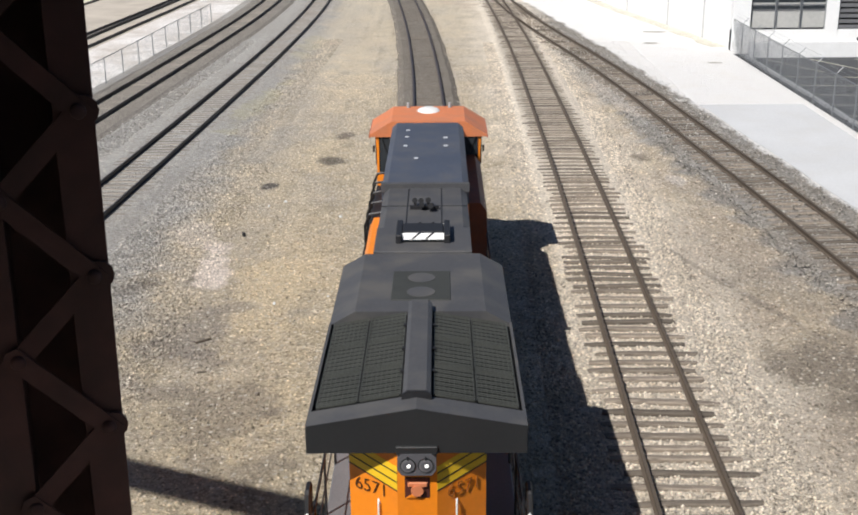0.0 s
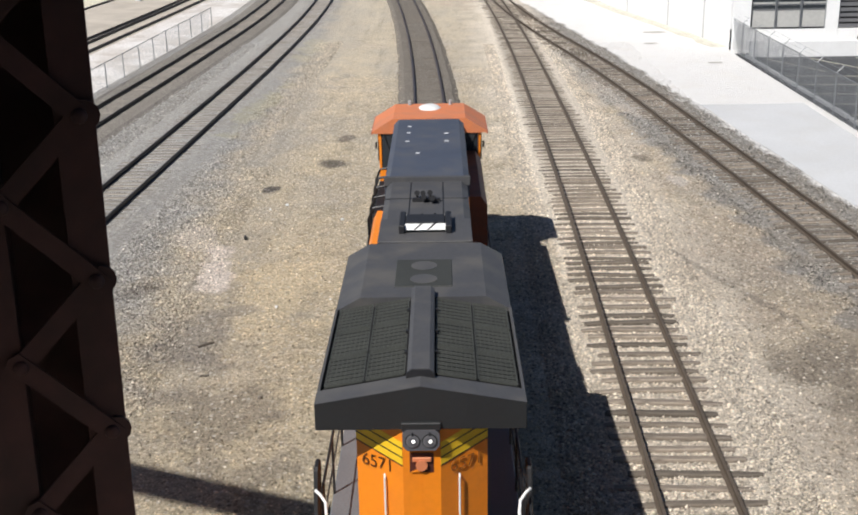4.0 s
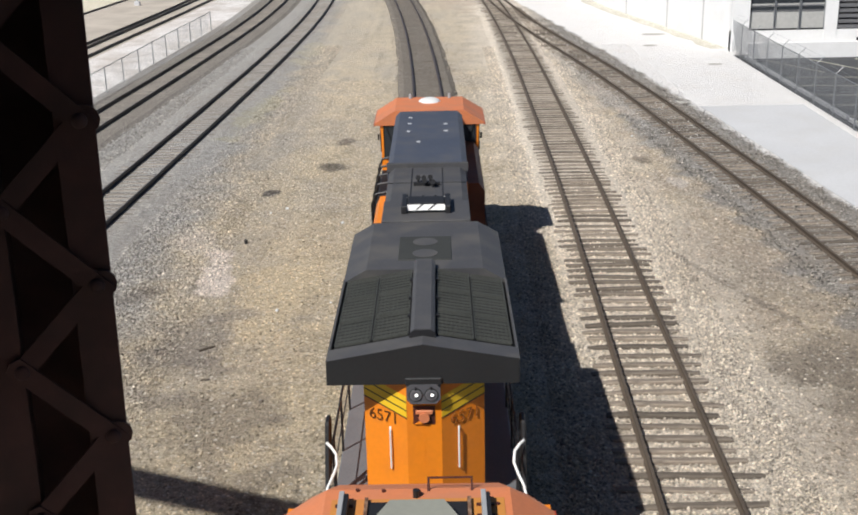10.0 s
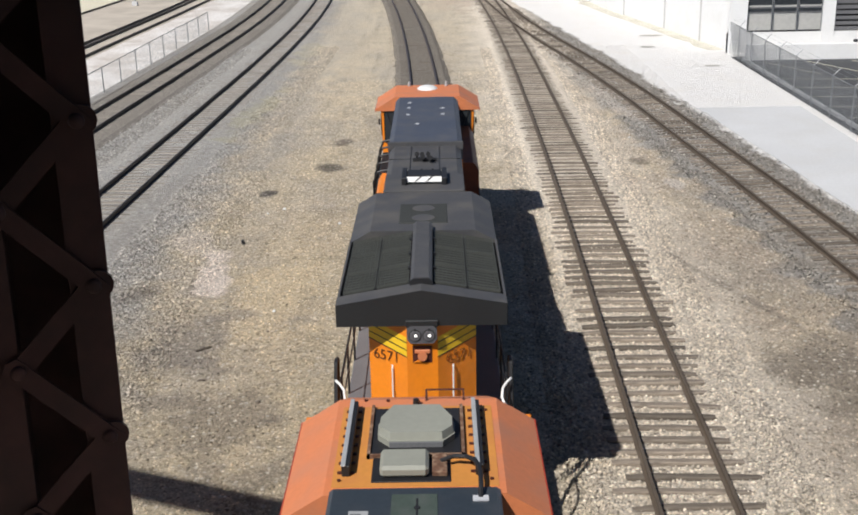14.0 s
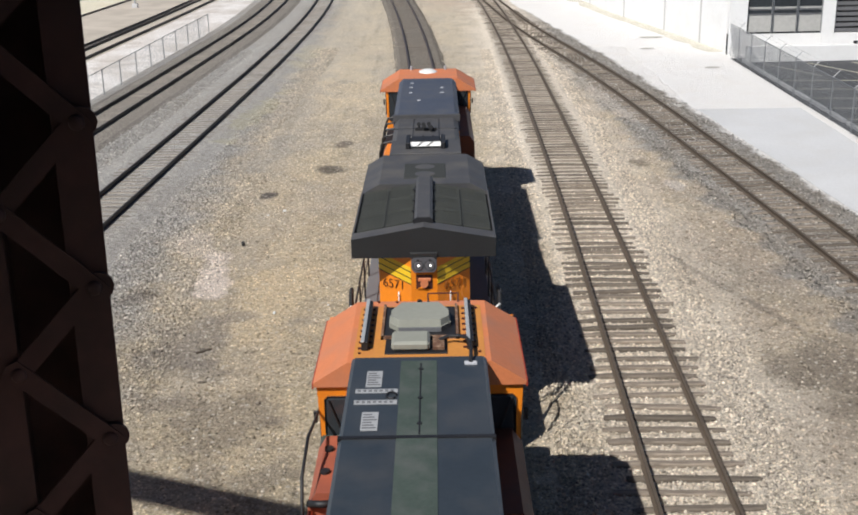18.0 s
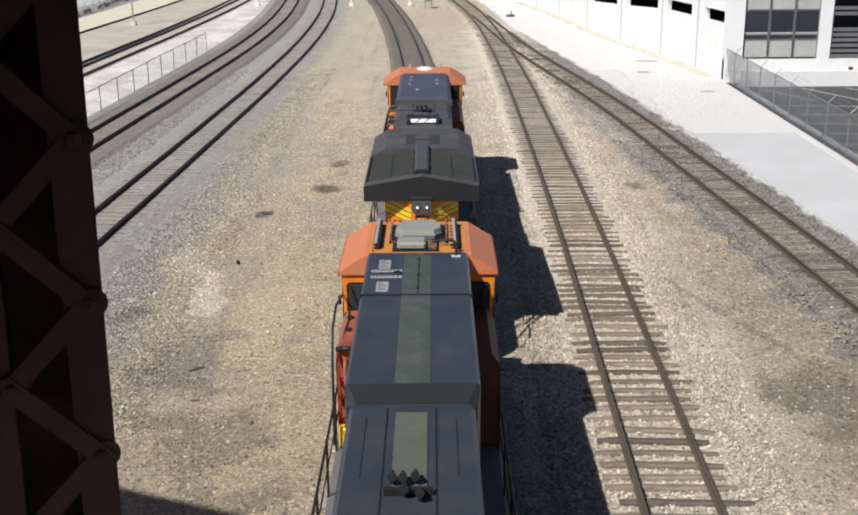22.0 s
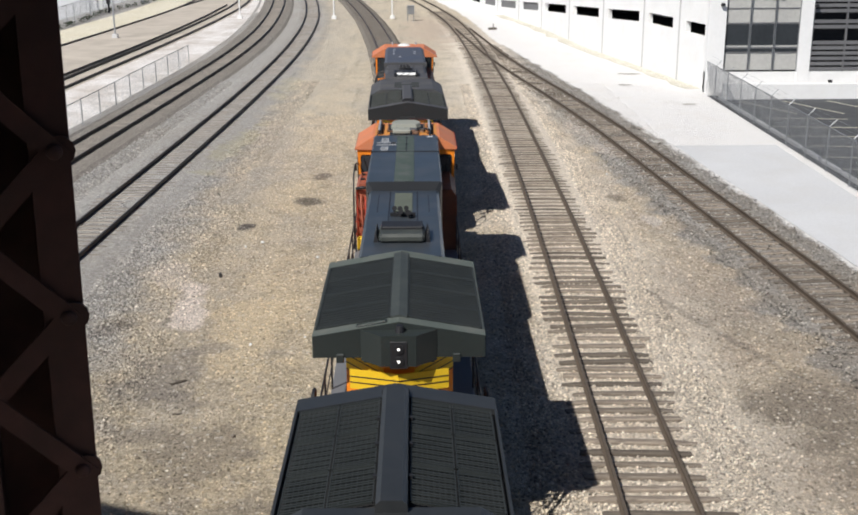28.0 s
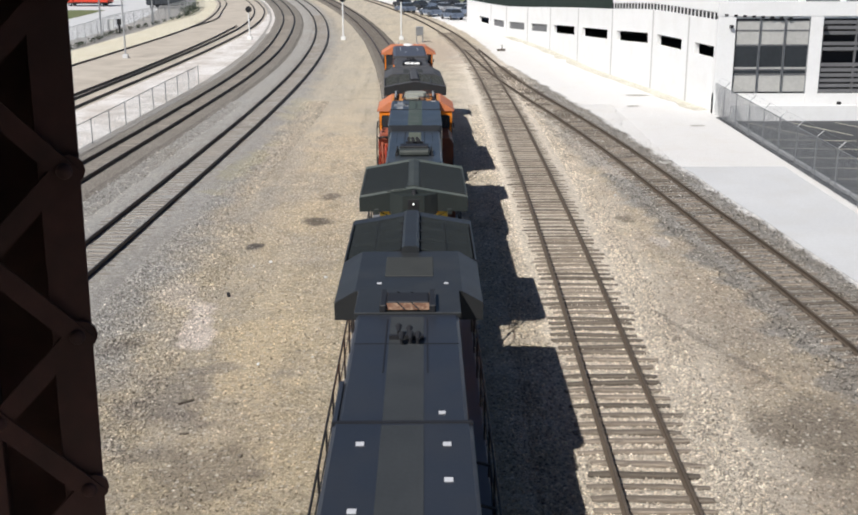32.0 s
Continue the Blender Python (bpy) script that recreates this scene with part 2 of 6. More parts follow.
def yard_ground(name="yard_dirt_and_stone", loose=False):
    """Dirt and stone of the yard: tan dirt, grey ballast beside the main tracks and the diverging track, pale stone along the side track, all with ragged borders."""
    m = bpy.data.materials.new(name)
    m.use_nodes = True
    nt = m.node_tree
    n, l = nt.nodes, nt.links
    b = n["Principled BSDF"]
    b.inputs["Roughness"].default_value, b.inputs["Specular IOR Level"].default_value = 0.95, 0.15
    tc = n.new("ShaderNodeTexCoord")
    pos = tc.outputs["Object"]
    sp = n.new("ShaderNodeSeparateXYZ")
    l.new(pos, sp.inputs[0])
    X, Y = sp.outputs[0], sp.outputs[1]

    def math_(op, a, c=0.0, d=None):
        q = n.new("ShaderNodeMath")
        q.operation = op
        for i, v in enumerate((a, c) if d is None else (a, c, d)):
            if isinstance(v, (int, float)):
                q.inputs[i].default_value = v
            else:
                l.new(v, q.inputs[i])
        return q.outputs[0]

    def noise_(scale, detail=6, rough=0.6, warp=None):
        q = n.new("ShaderNodeTexNoise")
        q.inputs["Scale"].default_value, q.inputs["Detail"].default_value, q.inputs["Roughness"].default_value = scale, detail, rough
        if warp:
            mp = n.new("ShaderNodeMapping")
            mp.inputs["Scale"].default_value = warp
            l.new(pos, mp.inputs[0])
            l.new(mp.outputs[0], q.inputs["Vector"])
        else:
            l.new(pos, q.inputs["Vector"])
        return q.outputs[0]

    def step(v, lo, hi, top=1.0):
        q = n.new("ShaderNodeMapRange")
        q.inputs[1].default_value, q.inputs[2].default_value, q.inputs[4].default_value = lo, hi, top
        l.new(v, q.inputs[0])
        return q.outputs[0]

    def mix(f, a, c):
        q = n.new("ShaderNodeMix")
        q.data_type = "RGBA"
        l.new(f, q.inputs[0])
        for i, v in ((6, a), (7, c)):
            if isinstance(v, tuple):
                q.inputs[i].default_value = (*v, 1)
            else:
                l.new(v, q.inputs[i])
        return q.outputs[2]

    vo = n.new("ShaderNodeTexVoronoi")
    vo.inputs["Scale"].default_value = 24
    l.new(pos, vo.inputs["Vector"])
    sc = n.new("ShaderNodeSeparateColor")
    l.new(vo.outputs["Color"], sc.inputs[0])
    grain = math_("ADD", math_("MULTIPLY", step(noise_(10, 10, 0.8), 0.28, 0.72), 0.65), math_("MULTIPLY", sc.outputs[0], 0.35))

    def ramp(cols):
        q = n.new("ShaderNodeValToRGB")
        q.color_ramp.elements[0].color, q.color_ramp.elements[1].color = (*cols[0], 1), (*cols[-1], 1)
        for i, c in enumerate(cols[1:-1], 1):
            q.color_ramp.elements.new(i / (len(cols) - 1)).color = (*c, 1)
        l.new(grain, q.inputs[0])
        return q.outputs[0]

    tan = ramp([(0.30, 0.243, 0.17), (0.49, 0.41, 0.295), (0.57, 0.485, 0.36), (0.77, 0.69, 0.56)])
    grey = ramp([(0.18, 0.175, 0.166), (0.315, 0.307, 0.292), (0.40, 0.39, 0.375), (0.58, 0.57, 0.555)])
    pale = ramp([(0.42, 0.355, 0.275), (0.68, 0.60, 0.495), (0.78, 0.70, 0.595), (0.90, 0.84, 0.745)])
    ragged = math_("SUBTRACT", noise_(0.45, 8, 0.65), 0.5)
    wide = noise_(0.09, 5, 0.6)
    # tan dirt: broad tints, greyer trodden ground, golden dust, darker stains
    col = mix(step(noise_(0.16, 10, 0.70, (1.0, 0.6, 1.0)), 0.44, 0.58, 0.85), tan, (0.43, 0.385, 0.325))
    col = mix(step(noise_(0.30, 10, 0.72, (1.1, 0.55, 1.0)), 0.48, 0.60, 0.75), col, (0.605, 0.51, 0.372))
    col = mix(step(noise_(0.62, 10, 0.76), 0.51, 0.65, 0.68), col, (0.245, 0.212, 0.165))
    col = mix(step(noise_(1.7, 9, 0.78), 0.53, 0.66, 0.62), col, (0.68, 0.61, 0.51))
    col = mix(step(noise_(4.0, 8, 0.78), 0.54, 0.68, 0.55), col, (0.21, 0.175, 0.13))
    # greyer dirt towards the main tracks, paler dirt far off
    col = mix(step(math_("ADD", math_("SUBTRACT", -5.7, X), math_("MULTIPLY", ragged, 5.0)), -0.9, 1.3, 0.5), col, (0.40, 0.37, 0.33))
    col = mix(step(Y, 45.0, 100.0, 0.5), col, (0.56, 0.495, 0.39))
    # long streaks left by wheels and drainage along the tracks
    col = mix(step(noise_(0.55, 8, 0.68, (1.6, 0.16, 1.0)), 0.52, 0.64, 0.5), col, (0.62, 0.54, 0.42))
    col = mix(step(noise_(0.8, 8, 0.70, (1.5, 0.14, 1.0)), 0.53, 0.65, 0.5), col, (0.30, 0.26, 0.205))
    # golden, darker tint close to the bridge
    col = mix(math_("MULTIPLY", math_("MULTIPLY", step(Y, 62.0, 20.0), step(X, 7.0, 2.0)), step(noise_(0.5, 9, 0.75), 0.36, 0.62, 0.75)), col, mix(step(noise_(3.5, 9, 0.8), 0.40, 0.62), (0.33, 0.272, 0.178), (0.64, 0.535, 0.36)))
    # rosier, worn dirt beyond the side track
    col = mix(math_("MULTIPLY", step(X, 6.5, 8.0), step(noise_(0.36, 10, 0.74, (1.0, 0.6, 1.0)), 0.40, 0.60, 0.75)), col, mix(step(noise_(3.0, 9, 0.8), 0.40, 0.62), (0.335, 0.272, 0.212), (0.56, 0.475, 0.39)))
    # grey ballast
    edge = math_("SUBTRACT", -8.4, math_("MULTIPLY", math_("POWER", math_("MAXIMUM", math_("SUBTRACT", Y, 92.0), 0.0), 2.0), 0.0009))
    d1 = math_("ADD", math_("SUBTRACT", edge, X), math_("MULTIPLY", ragged, 4.5))
    gcol = mix(step(wide, 0.4, 0.66, 0.55), grey, (0.30, 0.277, 0.245))
    gcol = mix(step(noise_(0.9, 9, 0.76), 0.53, 0.68, 0.6), gcol, (0.40, 0.385, 0.36))
    gcol = mix(step(noise_(1.6, 8, 0.76), 0.55, 0.70, 0.55), gcol, (0.15, 0.145, 0.135))
    col = mix(step(d1, -0.7, 0.9, 0.92), col, gcol)
    side = math_("SUBTRACT", math_("SUBTRACT", 15.3, math_("MULTIPLY", Y, 0.05)), math_("MULTIPLY", math_("MULTIPLY", Y, Y), 0.00037))
    d2 = math_("ADD", math_("SUBTRACT", X, math_("SUBTRACT", side, 2.3)), math_("MULTIPLY", ragged, 5.0))
    dcol = mix(step(noise_(0.8, 8, 0.7), 0.35, 0.65, 0.8), gcol, (0.225, 0.203, 0.175))
    col = mix(math_("MULTIPLY", step(d2, -0.35, 0.35, 0.95), step(Y, 128.0, 104.0)), col, dcol)
    # pale stone round the side track
    d3 = math_("SUBTRACT", math_("ADD", 2.75, math_("MULTIPLY", ragged, 5.0)), math_("ABSOLUTE", math_("SUBTRACT", X, 5.7)))
    far = step(Y, 130.0, 105.0, 1.0)
    pale = mix(step(noise_(1.1, 9, 0.76), 0.55, 0.70, 0.5), pale, (0.36, 0.30, 0.225))
    pale = mix(step(noise_(2.6, 8, 0.76), 0.55, 0.70, 0.5), pale, (0.66, 0.61, 0.52))
    col = mix(math_("MULTIPLY", step(d3, -0.9, 1.1, 0.88), far), col, pale)

    inner = step(math_("ABSOLUTE", math_("SUBTRACT", X, 5.75)), 1.5, 1.0)
    col = mix(math_("MULTIPLY", math_("MULTIPLY", inner, step(Y, 36.0, 55.0, 0.8)), step(Y, 112.0, 95.0)), col, (0.34, 0.30, 0.248))
    # brown-grey tint, stronger towards the bridge and the right
    worn = math_("MULTIPLY", step(noise_(0.42, 9, 0.75, (1.0, 0.7, 1.0)), 0.34, 0.60, 0.9), math_("ADD", 0.22, math_("MULTIPLY", step(X, 7.6, 10.2), 0.72)))
    col = mix(math_("MULTIPLY", step(Y, 50.0, 18.0), worn), col, (0.275, 0.235, 0.19))
    # white limestone dust up to the garage
    past = math_("MAXIMUM", math_("SUBTRACT", Y, 95.0), 0.0)
    rim = math_("MAXIMUM", side, math_("SUBTRACT", 5.6, math_("MULTIPLY", math_("MULTIPLY", past, past), 0.0012)))
    d4 = math_("ADD", math_("SUBTRACT", X, math_("ADD", rim, 2.15)), math_("MULTIPLY", ragged, 1.7))
    white = mix(step(noise_(0.5, 9, 0.72), 0.5, 0.68, 0.5), ramp([(0.74, 0.72, 0.69), (0.85, 0.835, 0.815), (0.92, 0.91, 0.895)]), (0.80, 0.76, 0.70))

    def spot(x, y, rx, ry, color, amount, turn=0.0):
        c, s = math.cos(turn), math.sin(turn)
        dx, dy = math_("SUBTRACT", X, x), math_("SUBTRACT", Y, y)
        u = math_("DIVIDE", math_("ADD", math_("MULTIPLY", dx, c), math_("MULTIPLY", dy, s)), rx)
        v = math_("DIVIDE", math_("SUBTRACT", math_("MULTIPLY", dy, c), math_("MULTIPLY", dx, s)), ry)
        r = math_("ADD", math_("ADD", math_("MULTIPLY", u, u), math_("MULTIPLY", v, v)), math_("MULTIPLY", ragged, 7.0))
        return mix(step(r, 1.1, 0.25, amount), col, color)

    for args in ((11.4, 22.5, 2.6, 6.0, (0.255, 0.218, 0.175), 0.6, 0.2), (1.6, 118.0, 3.2, 16.0, (0.52, 0.415, 0.33), 0.6, 0.0), (-9.2, 58.0, 0.7, 7.0, (0.43, 0.40, 0.27), 0.45, -0.08), (-8.6, 78.0, 0.9, 6.0, (0.47, 0.435, 0.31), 0.4, 0.0), (-5.0, 66.0, 1.6, 9.0, (0.62, 0.52, 0.375), 0.5, 0.05), (-7.0, 50.0, 0.8, 5.0, (0.33, 0.31, 0.285), 0.5, -0.15), (-2.6, 56.0, 0.6, 6.0, (0.36, 0.31, 0.245), 0.5, 0.0), (9.6, 60.0, 0.6, 6.0, (0.62, 0.55, 0.48), 0.5, 0.12), (-6.75, 33.2, 0.55, 2.6, (0.70, 0.62, 0.56), 0.75, 0.12), (-7.8, 36.4, 0.7, 1.4, (0.60, 0.535, 0.475), 0.45, 0.3), (-4.2, 46.7, 0.75, 0.95, (0.100, 0.089, 0.078), 0.8, 0.0),
                 (-4.0, 51.0, 0.45, 0.7, (0.120, 0.101, 0.087), 0.7, 0.0), (-6.3, 42.4, 0.33, 0.5, (0.090, 0.081, 0.076), 0.9, 0.0), (-4.4, 63.0, 3.0, 0.5, (0.550, 0.475, 0.371), 0.6, 0.0),
                 (-5.2, 80.0, 3.0, 1.4, (0.520, 0.444, 0.349), 0.6, 0.0), (-4.6, 23.0, 1.6, 4.0, (0.200, 0.177, 0.153), 0.55, 0.5), (8.7, 46.5, 0.45, 0.7, (0.170, 0.141, 0.109), 0.7, 0.0),
                 (9.5, 43.0, 0.35, 0.9, (0.580, 0.535, 0.491), 0.6, 0.0), (9.2, 30.0, 0.16, 4.5, (0.220, 0.192, 0.164), 0.45, 0.35), (-3.4, 22.6, 0.4, 1.1, (0.20, 0.175, 0.15), 0.65, -0.35), (-8.6, 31.2, 0.5, 1.0, (0.17, 0.155, 0.14), 0.6, -0.5), (-4.2, 30.5, 1.3, 4.5, (0.62, 0.51, 0.345), 0.55, 0.1), (-6.9, 26.0, 0.9, 2.2, (0.26, 0.235, 0.205), 0.5, -0.4), (-5.6, 29.6, 0.9, 0.4, (0.27, 0.24, 0.205), 0.6, 0.2), (10.2, 24.0, 1.4, 3.0, (0.25, 0.215, 0.175), 0.6, 0.3), (-6.6, 27.5, 1.2, 3.0, (0.230, 0.207, 0.185), 0.5, 0.2)):
        col = spot(*args)
    # single stones, pale and dark
    fl = n.new("ShaderNodeTexVoronoi")
    fl.inputs["Scale"].default_value = 8.5
    l.new(pos, fl.inputs["Vector"])
    fs = n.new("ShaderNodeSeparateColor")
    l.new(fl.outputs["Color"], fs.inputs[0])
    stone = step(fl.outputs["Distance"], 0.50, 0.30)
    col = mix(math_("MULTIPLY", stone, step(fs.outputs[0], 0.70, 0.95, 0.66)), col, (0.70, 0.65, 0.57))
    col = mix(math_("MULTIPLY", stone, step(fs.outputs[1], 0.72, 0.95, 0.58)), col, (0.20, 0.17, 0.135))
    gr = step(noise_(7, 9, 0.78), 0.3, 0.7, 1.40)
    gr_node = gr.node
    gr_node.inputs[3].default_value = 0.66
    hs = n.new("ShaderNodeHueSaturation")
    l.new(col, hs.inputs["Color"])
    rim_step = step(d4, -0.14, 0.14, 0.96)
    if loose:
        geo = n.new("ShaderNodeNewGeometry")
        tone = step(geo.outputs["Random Per Island"], 0.0, 1.0, 1.75)
        tone.node.inputs[3].default_value = 0.56
        gr = math_("MULTIPLY", gr, tone)
    l.new(gr, hs.inputs["Value"])
    l.new(mix(rim_step, hs.outputs[0], white), b.inputs["Base Color"])
    bp = n.new("ShaderNodeBump")
    bp.inputs["Strength"].default_value, bp.inputs["Distance"].default_value = 0.95, 0.05
    l.new(grain, bp.inputs["Height"])
    b2 = n.new("ShaderNodeBump")
    b2.inputs["Strength"].default_value, b2.inputs["Distance"].default_value = 0.45, 0.14
    l.new(noise_(2.2, 6, 0.6), b2.inputs["Height"])
    l.new(bp.outputs[0], b2.inputs["Normal"])
    l.new(b2.outputs[0], b.inputs["Normal"])
    return m


M_YARD = yard_ground()
M_YARD_STONES = yard_ground("loose_yard_stones", True)


def loose(name, colors):
    """Loose stones, each of its own tone."""
    m = bpy.data.materials.new(name)
    m.use_nodes = True
    n, l = m.node_tree.nodes, m.node_tree.links
    g, r = n.new("ShaderNodeNewGeometry"), n.new("ShaderNodeValToRGB")
    r.color_ramp.elements[0].color, r.color_ramp.elements[1].color = (*colors[0], 1), (*colors[-1], 1)
    for i, c in enumerate(colors[1:-1], 1):
        r.color_ramp.elements.new(i / (len(colors) - 1)).color = (*c, 1)
    l.new(g.outputs["Random Per Island"], r.inputs[0])
    l.new(r.outputs[0], n["Principled BSDF"].inputs["Base Color"])
    n["Principled BSDF"].inputs["Roughness"].default_value = 0.9
    return m


M_STONE_TAN = loose("loose_tan_stones", [(0.200, 0.167, 0.131), (0.360, 0.303, 0.234), (0.420, 0.364, 0.289), (0.560, 0.505, 0.447)])


# ---- mesh helpers ----
def part(name, bm, material, parent=None, label="", smooth=False):
    """Links a bmesh as one mesh object, under a thing or a part."""
    me = bpy.data.meshes.new(name)
    bm.to_mesh(me)
    bm.free()
    me.materials.append(material)
    if smooth:
        for f in me.polygons:
            f.use_smooth = True
    ob = new(name, me)
    ob.parent = parent
    if label:
        ob["label"] = label
    return ob


def thing(name, label, category, m=None, group="", kind=""):
    ob = new(name)
    ob.empty_display_size = 0.2
    if m is not None:
        ob.matrix_world = m
    return tagged(ob, label, category, group, kind)


def bx(bm, x0, x1, y0, y1, z0, z1, bevel=0.0, m=None):
    vs = [bm.verts.new((x, y, z)) for z in (z0, z1) for y in (y0, y1) for x in (x0, x1)]
    fs = [bm.faces.new([vs[i] for i in q]) for q in ((0, 2, 3, 1), (4, 5, 7, 6), (0, 1, 5, 4), (2, 6, 7, 3), (0, 4, 6, 2), (1, 3, 7, 5))]
    if bevel:
        es = {e for f in fs for e in f.edges}
        r = bmesh.ops.bevel(bm, geom=list(es), offset=bevel, segments=1, affect="EDGES", profile=0.5)
        vs = list({v for f in r["faces"] for v in f.verts})
    if m is not None:
        bmesh.ops.transform(bm, matrix=m, verts=vs)
    return bm


def prism(bm, profile, y0, y1, profile1=None):
    """A solid between the outline profile [(x, z)] at y0 and profile1 (or the same) at y1; outlines run anticlockwise seen from -y."""
    a = [bm.verts.new((x, y0, z)) for x, z in profile]
    b = [bm.verts.new((x, y1, z)) for x, z in (profile1 or profile)]
    n = len(a)
    bm.faces.new(a)
    bm.faces.new(b[::-1])
    for i in range(n):
        bm.faces.new((a[i], b[i], b[(i + 1) % n], a[(i + 1) % n]))
    return bm


def rod(bm, a, b, r, n=6, r2=None):
    a, b = Vector(a), Vector(b)
    q = (b - a).to_track_quat("Z", "Y").to_matrix()
    r2 = r if r2 is None else r2
    ra = [bm.verts.new(a + q @ Vector((r * math.cos(2 * math.pi * i / n), r * math.sin(2 * math.pi * i / n), 0))) for i in range(n)]
    rb = [bm.verts.new(b + q @ Vector((r2 * math.cos(2 * math.pi * i / n), r2 * math.sin(2 * math.pi * i / n), 0))) for i in range(n)]
    for i in range(n):
        bm.faces.new((ra[i], ra[(i + 1) % n], rb[(i + 1) % n], rb[i]))
    bm.faces.new(ra[::-1])
    bm.faces.new(rb)
    return bm


def tube(bm, pts, r, n=6):
    """A bent round bar through the points, in one skin."""
    pts = [Vector(p) for p in pts]
    rings = []
    ref = Vector((0, 0, 1))
    for i, p in enumerate(pts):
        a = (p - pts[i - 1]).normalized() if i else (pts[1] - p).normalized()
        b = (pts[i + 1] - p).normalized() if i + 1 < len(pts) else a
        d = (a + b).normalized() if (a + b).length > 1e-4 else a
        u = d.cross(ref)
        if u.length < 0.3:
            u = d.cross(Vector((0, 1, 0)))
        u.normalize()
        v = d.cross(u).normalized()
        if rings and (u - last).length > 1.0 and (u + last).length < (u - last).length:
            u, v = -u, -v
        last = u
        rings.append([bm.verts.new(p + r * (u * math.cos(2 * math.pi * k / n) + v * math.sin(2 * math.pi * k / n))) for k in range(n)])
    for p, q in zip(rings, rings[1:]):
        for k in range(n):
            bm.faces.new((p[k], p[(k + 1) % n], q[(k + 1) % n], q[k]))
    bm.faces.new(rings[0][::-1])
    bm.faces.new(rings[-1])
    bmesh.ops.recalc_face_normals(bm, faces=bm.faces)
    return bm


def B():
    return bmesh.new()


def spline(points):
    """x as a smooth function of y, through a few points (y, x)."""
    ys = np.array([p[0] for p in points], float)
    xs = np.array([p[1] for p in points], float)
    sl = np.gradient(xs, ys)

    def at(y):
        i = int(np.clip(np.searchsorted(ys, y) - 1, 0, len(ys) - 2))
        h = ys[i + 1] - ys[i]
        u = (y - ys[i]) / h
        return float((2 * u**3 - 3 * u**2 + 1) * xs[i] + (u**3 - 2 * u**2 + u) * h * sl[i] + (-2 * u**3 + 3 * u**2) * xs[i + 1] + (u**3 - u**2) * h * sl[i + 1])
    return at


def heading(fn, y):
    return math.atan2(fn(y - 0.5) - fn(y + 0.5), 1.0)

# ---- track lines: x of each centre line as a function of y ----
line_a = spline([(0, -19.6), (56, -16.9), (75, -15.9), (95, -15.1), (111, -15.1), (137, -16.4), (164, -18.9), (199, -24.4), (260, -39), (330, -61)])
line_b = spline([(0, -14.0), (45, -11.9), (59, -11.3), (75, -10.7), (100, -10.35), (128, -11.25), (156, -13.7), (198, -20), (260, -34), (330, -56)])
line_c = spline([(-5, 4.6), (20, 5.18), (40, 5.6), (60, 5.8), (73, 5.85), (84, 5.78), (96, 5.6), (110, 5.2), (128, 4.1), (143, 2.5), (170, -1.6), (200, -7.5), (260, -23), (330, -45)])
line_d = spline([(-5, 15.9), (20, 14.05), (41, 12.64), (50, 11.9), (60, 11.1), (71, 9.9), (84, 8.2), (95, 6.95), (105, 6.15), (115, 5.35), (122, 4.85)])
line_e = spline([(40, -26.2), (85, -24.4), (106, -23.35), (130, -22.6), (150, -22.65), (177, -24.9), (210, -31), (260, -45)])
line_f = spline([(40, -29.0), (70, -27.4), (85, -26.65), (105, -25.6), (116, -25.2), (133, -24.85), (151, -24.95)])
line_g = spline([(40, -36.5), (80, -34.2), (106, -32.7), (120, -31.8), (136, -30.9), (152, -30.55), (181, -32.8), (202, -36), (260, -52)])
line_h = spline([(150, -30.45), (162, -29.85), (180, -31.9), (202, -34.9), (260, -50.6)])


def line_t(y):
    """The line on which the train runs: straight, then a wide curve to the left."""
    return 0.0 if y < 38 else -(y - 38) ** 2 / (2 * 850)


# ---- ground ----
def sheet(name, material, left, right, ys, z, label="", category="ground", skirt=0.0, rough=0.0, far_z=None):
    """A strip of ground between two lines x(y), with a slightly uneven top and, where it stands proud, sloped shoulders."""
    rows = []
    bm = B()
    near_z = z
    for y in ys:
        a, b = left(y), right(y)
        if far_z is not None:
            z = near_z + (far_z - near_z) * min(1.0, max(0.0, (y - 30) / 25))
        cols = [(a - skirt, -0.06), (a, z), (a + (b - a) / 3, z), (a + 2 * (b - a) / 3, z), (b, z), (b + skirt, -0.06)] if skirt else [(a, z), ((a + b) / 2, z), (b, z)]
        k = 0.1 if rough else 0
        rows.append([bm.verts.new((x + k * noise.noise((x * 0.7, y * 0.6, 3.0)), y, zz + rough * noise.noise((x * 1.3, y * 1.1, z)))) for x, zz in cols])
    for p, q in zip(rows, rows[1:]):
        for i in range(len(p) - 1):
            bm.faces.new((p[i], p[i + 1], q[i + 1], q[i]))
    ob = part(name, bm, material)
    return tagged(ob, label or name.replace("_", " "), category, kind="structure")


bm = B()
for y0, y1 in ((-600, -40), (-40, 10), (10, 60), (60, 130), (130, 260), (260, 1500)):
    for x0, x1 in ((-1200, -40), (-40, 0), (0, 40), (40, 1200)):
        bm.faces.new([bm.verts.new(q) for q in ((x0, y0, 0), (x1, y0, 0), (x1, y1, 0), (x0, y1, 0))])
bmesh.ops.remove_doubles(bm, verts=bm.verts, dist=0.001)
tagged(part("ground", bm, M_YARD), "tan gravelly dirt of the rail yard with worn patches", "ground", kind="structure")

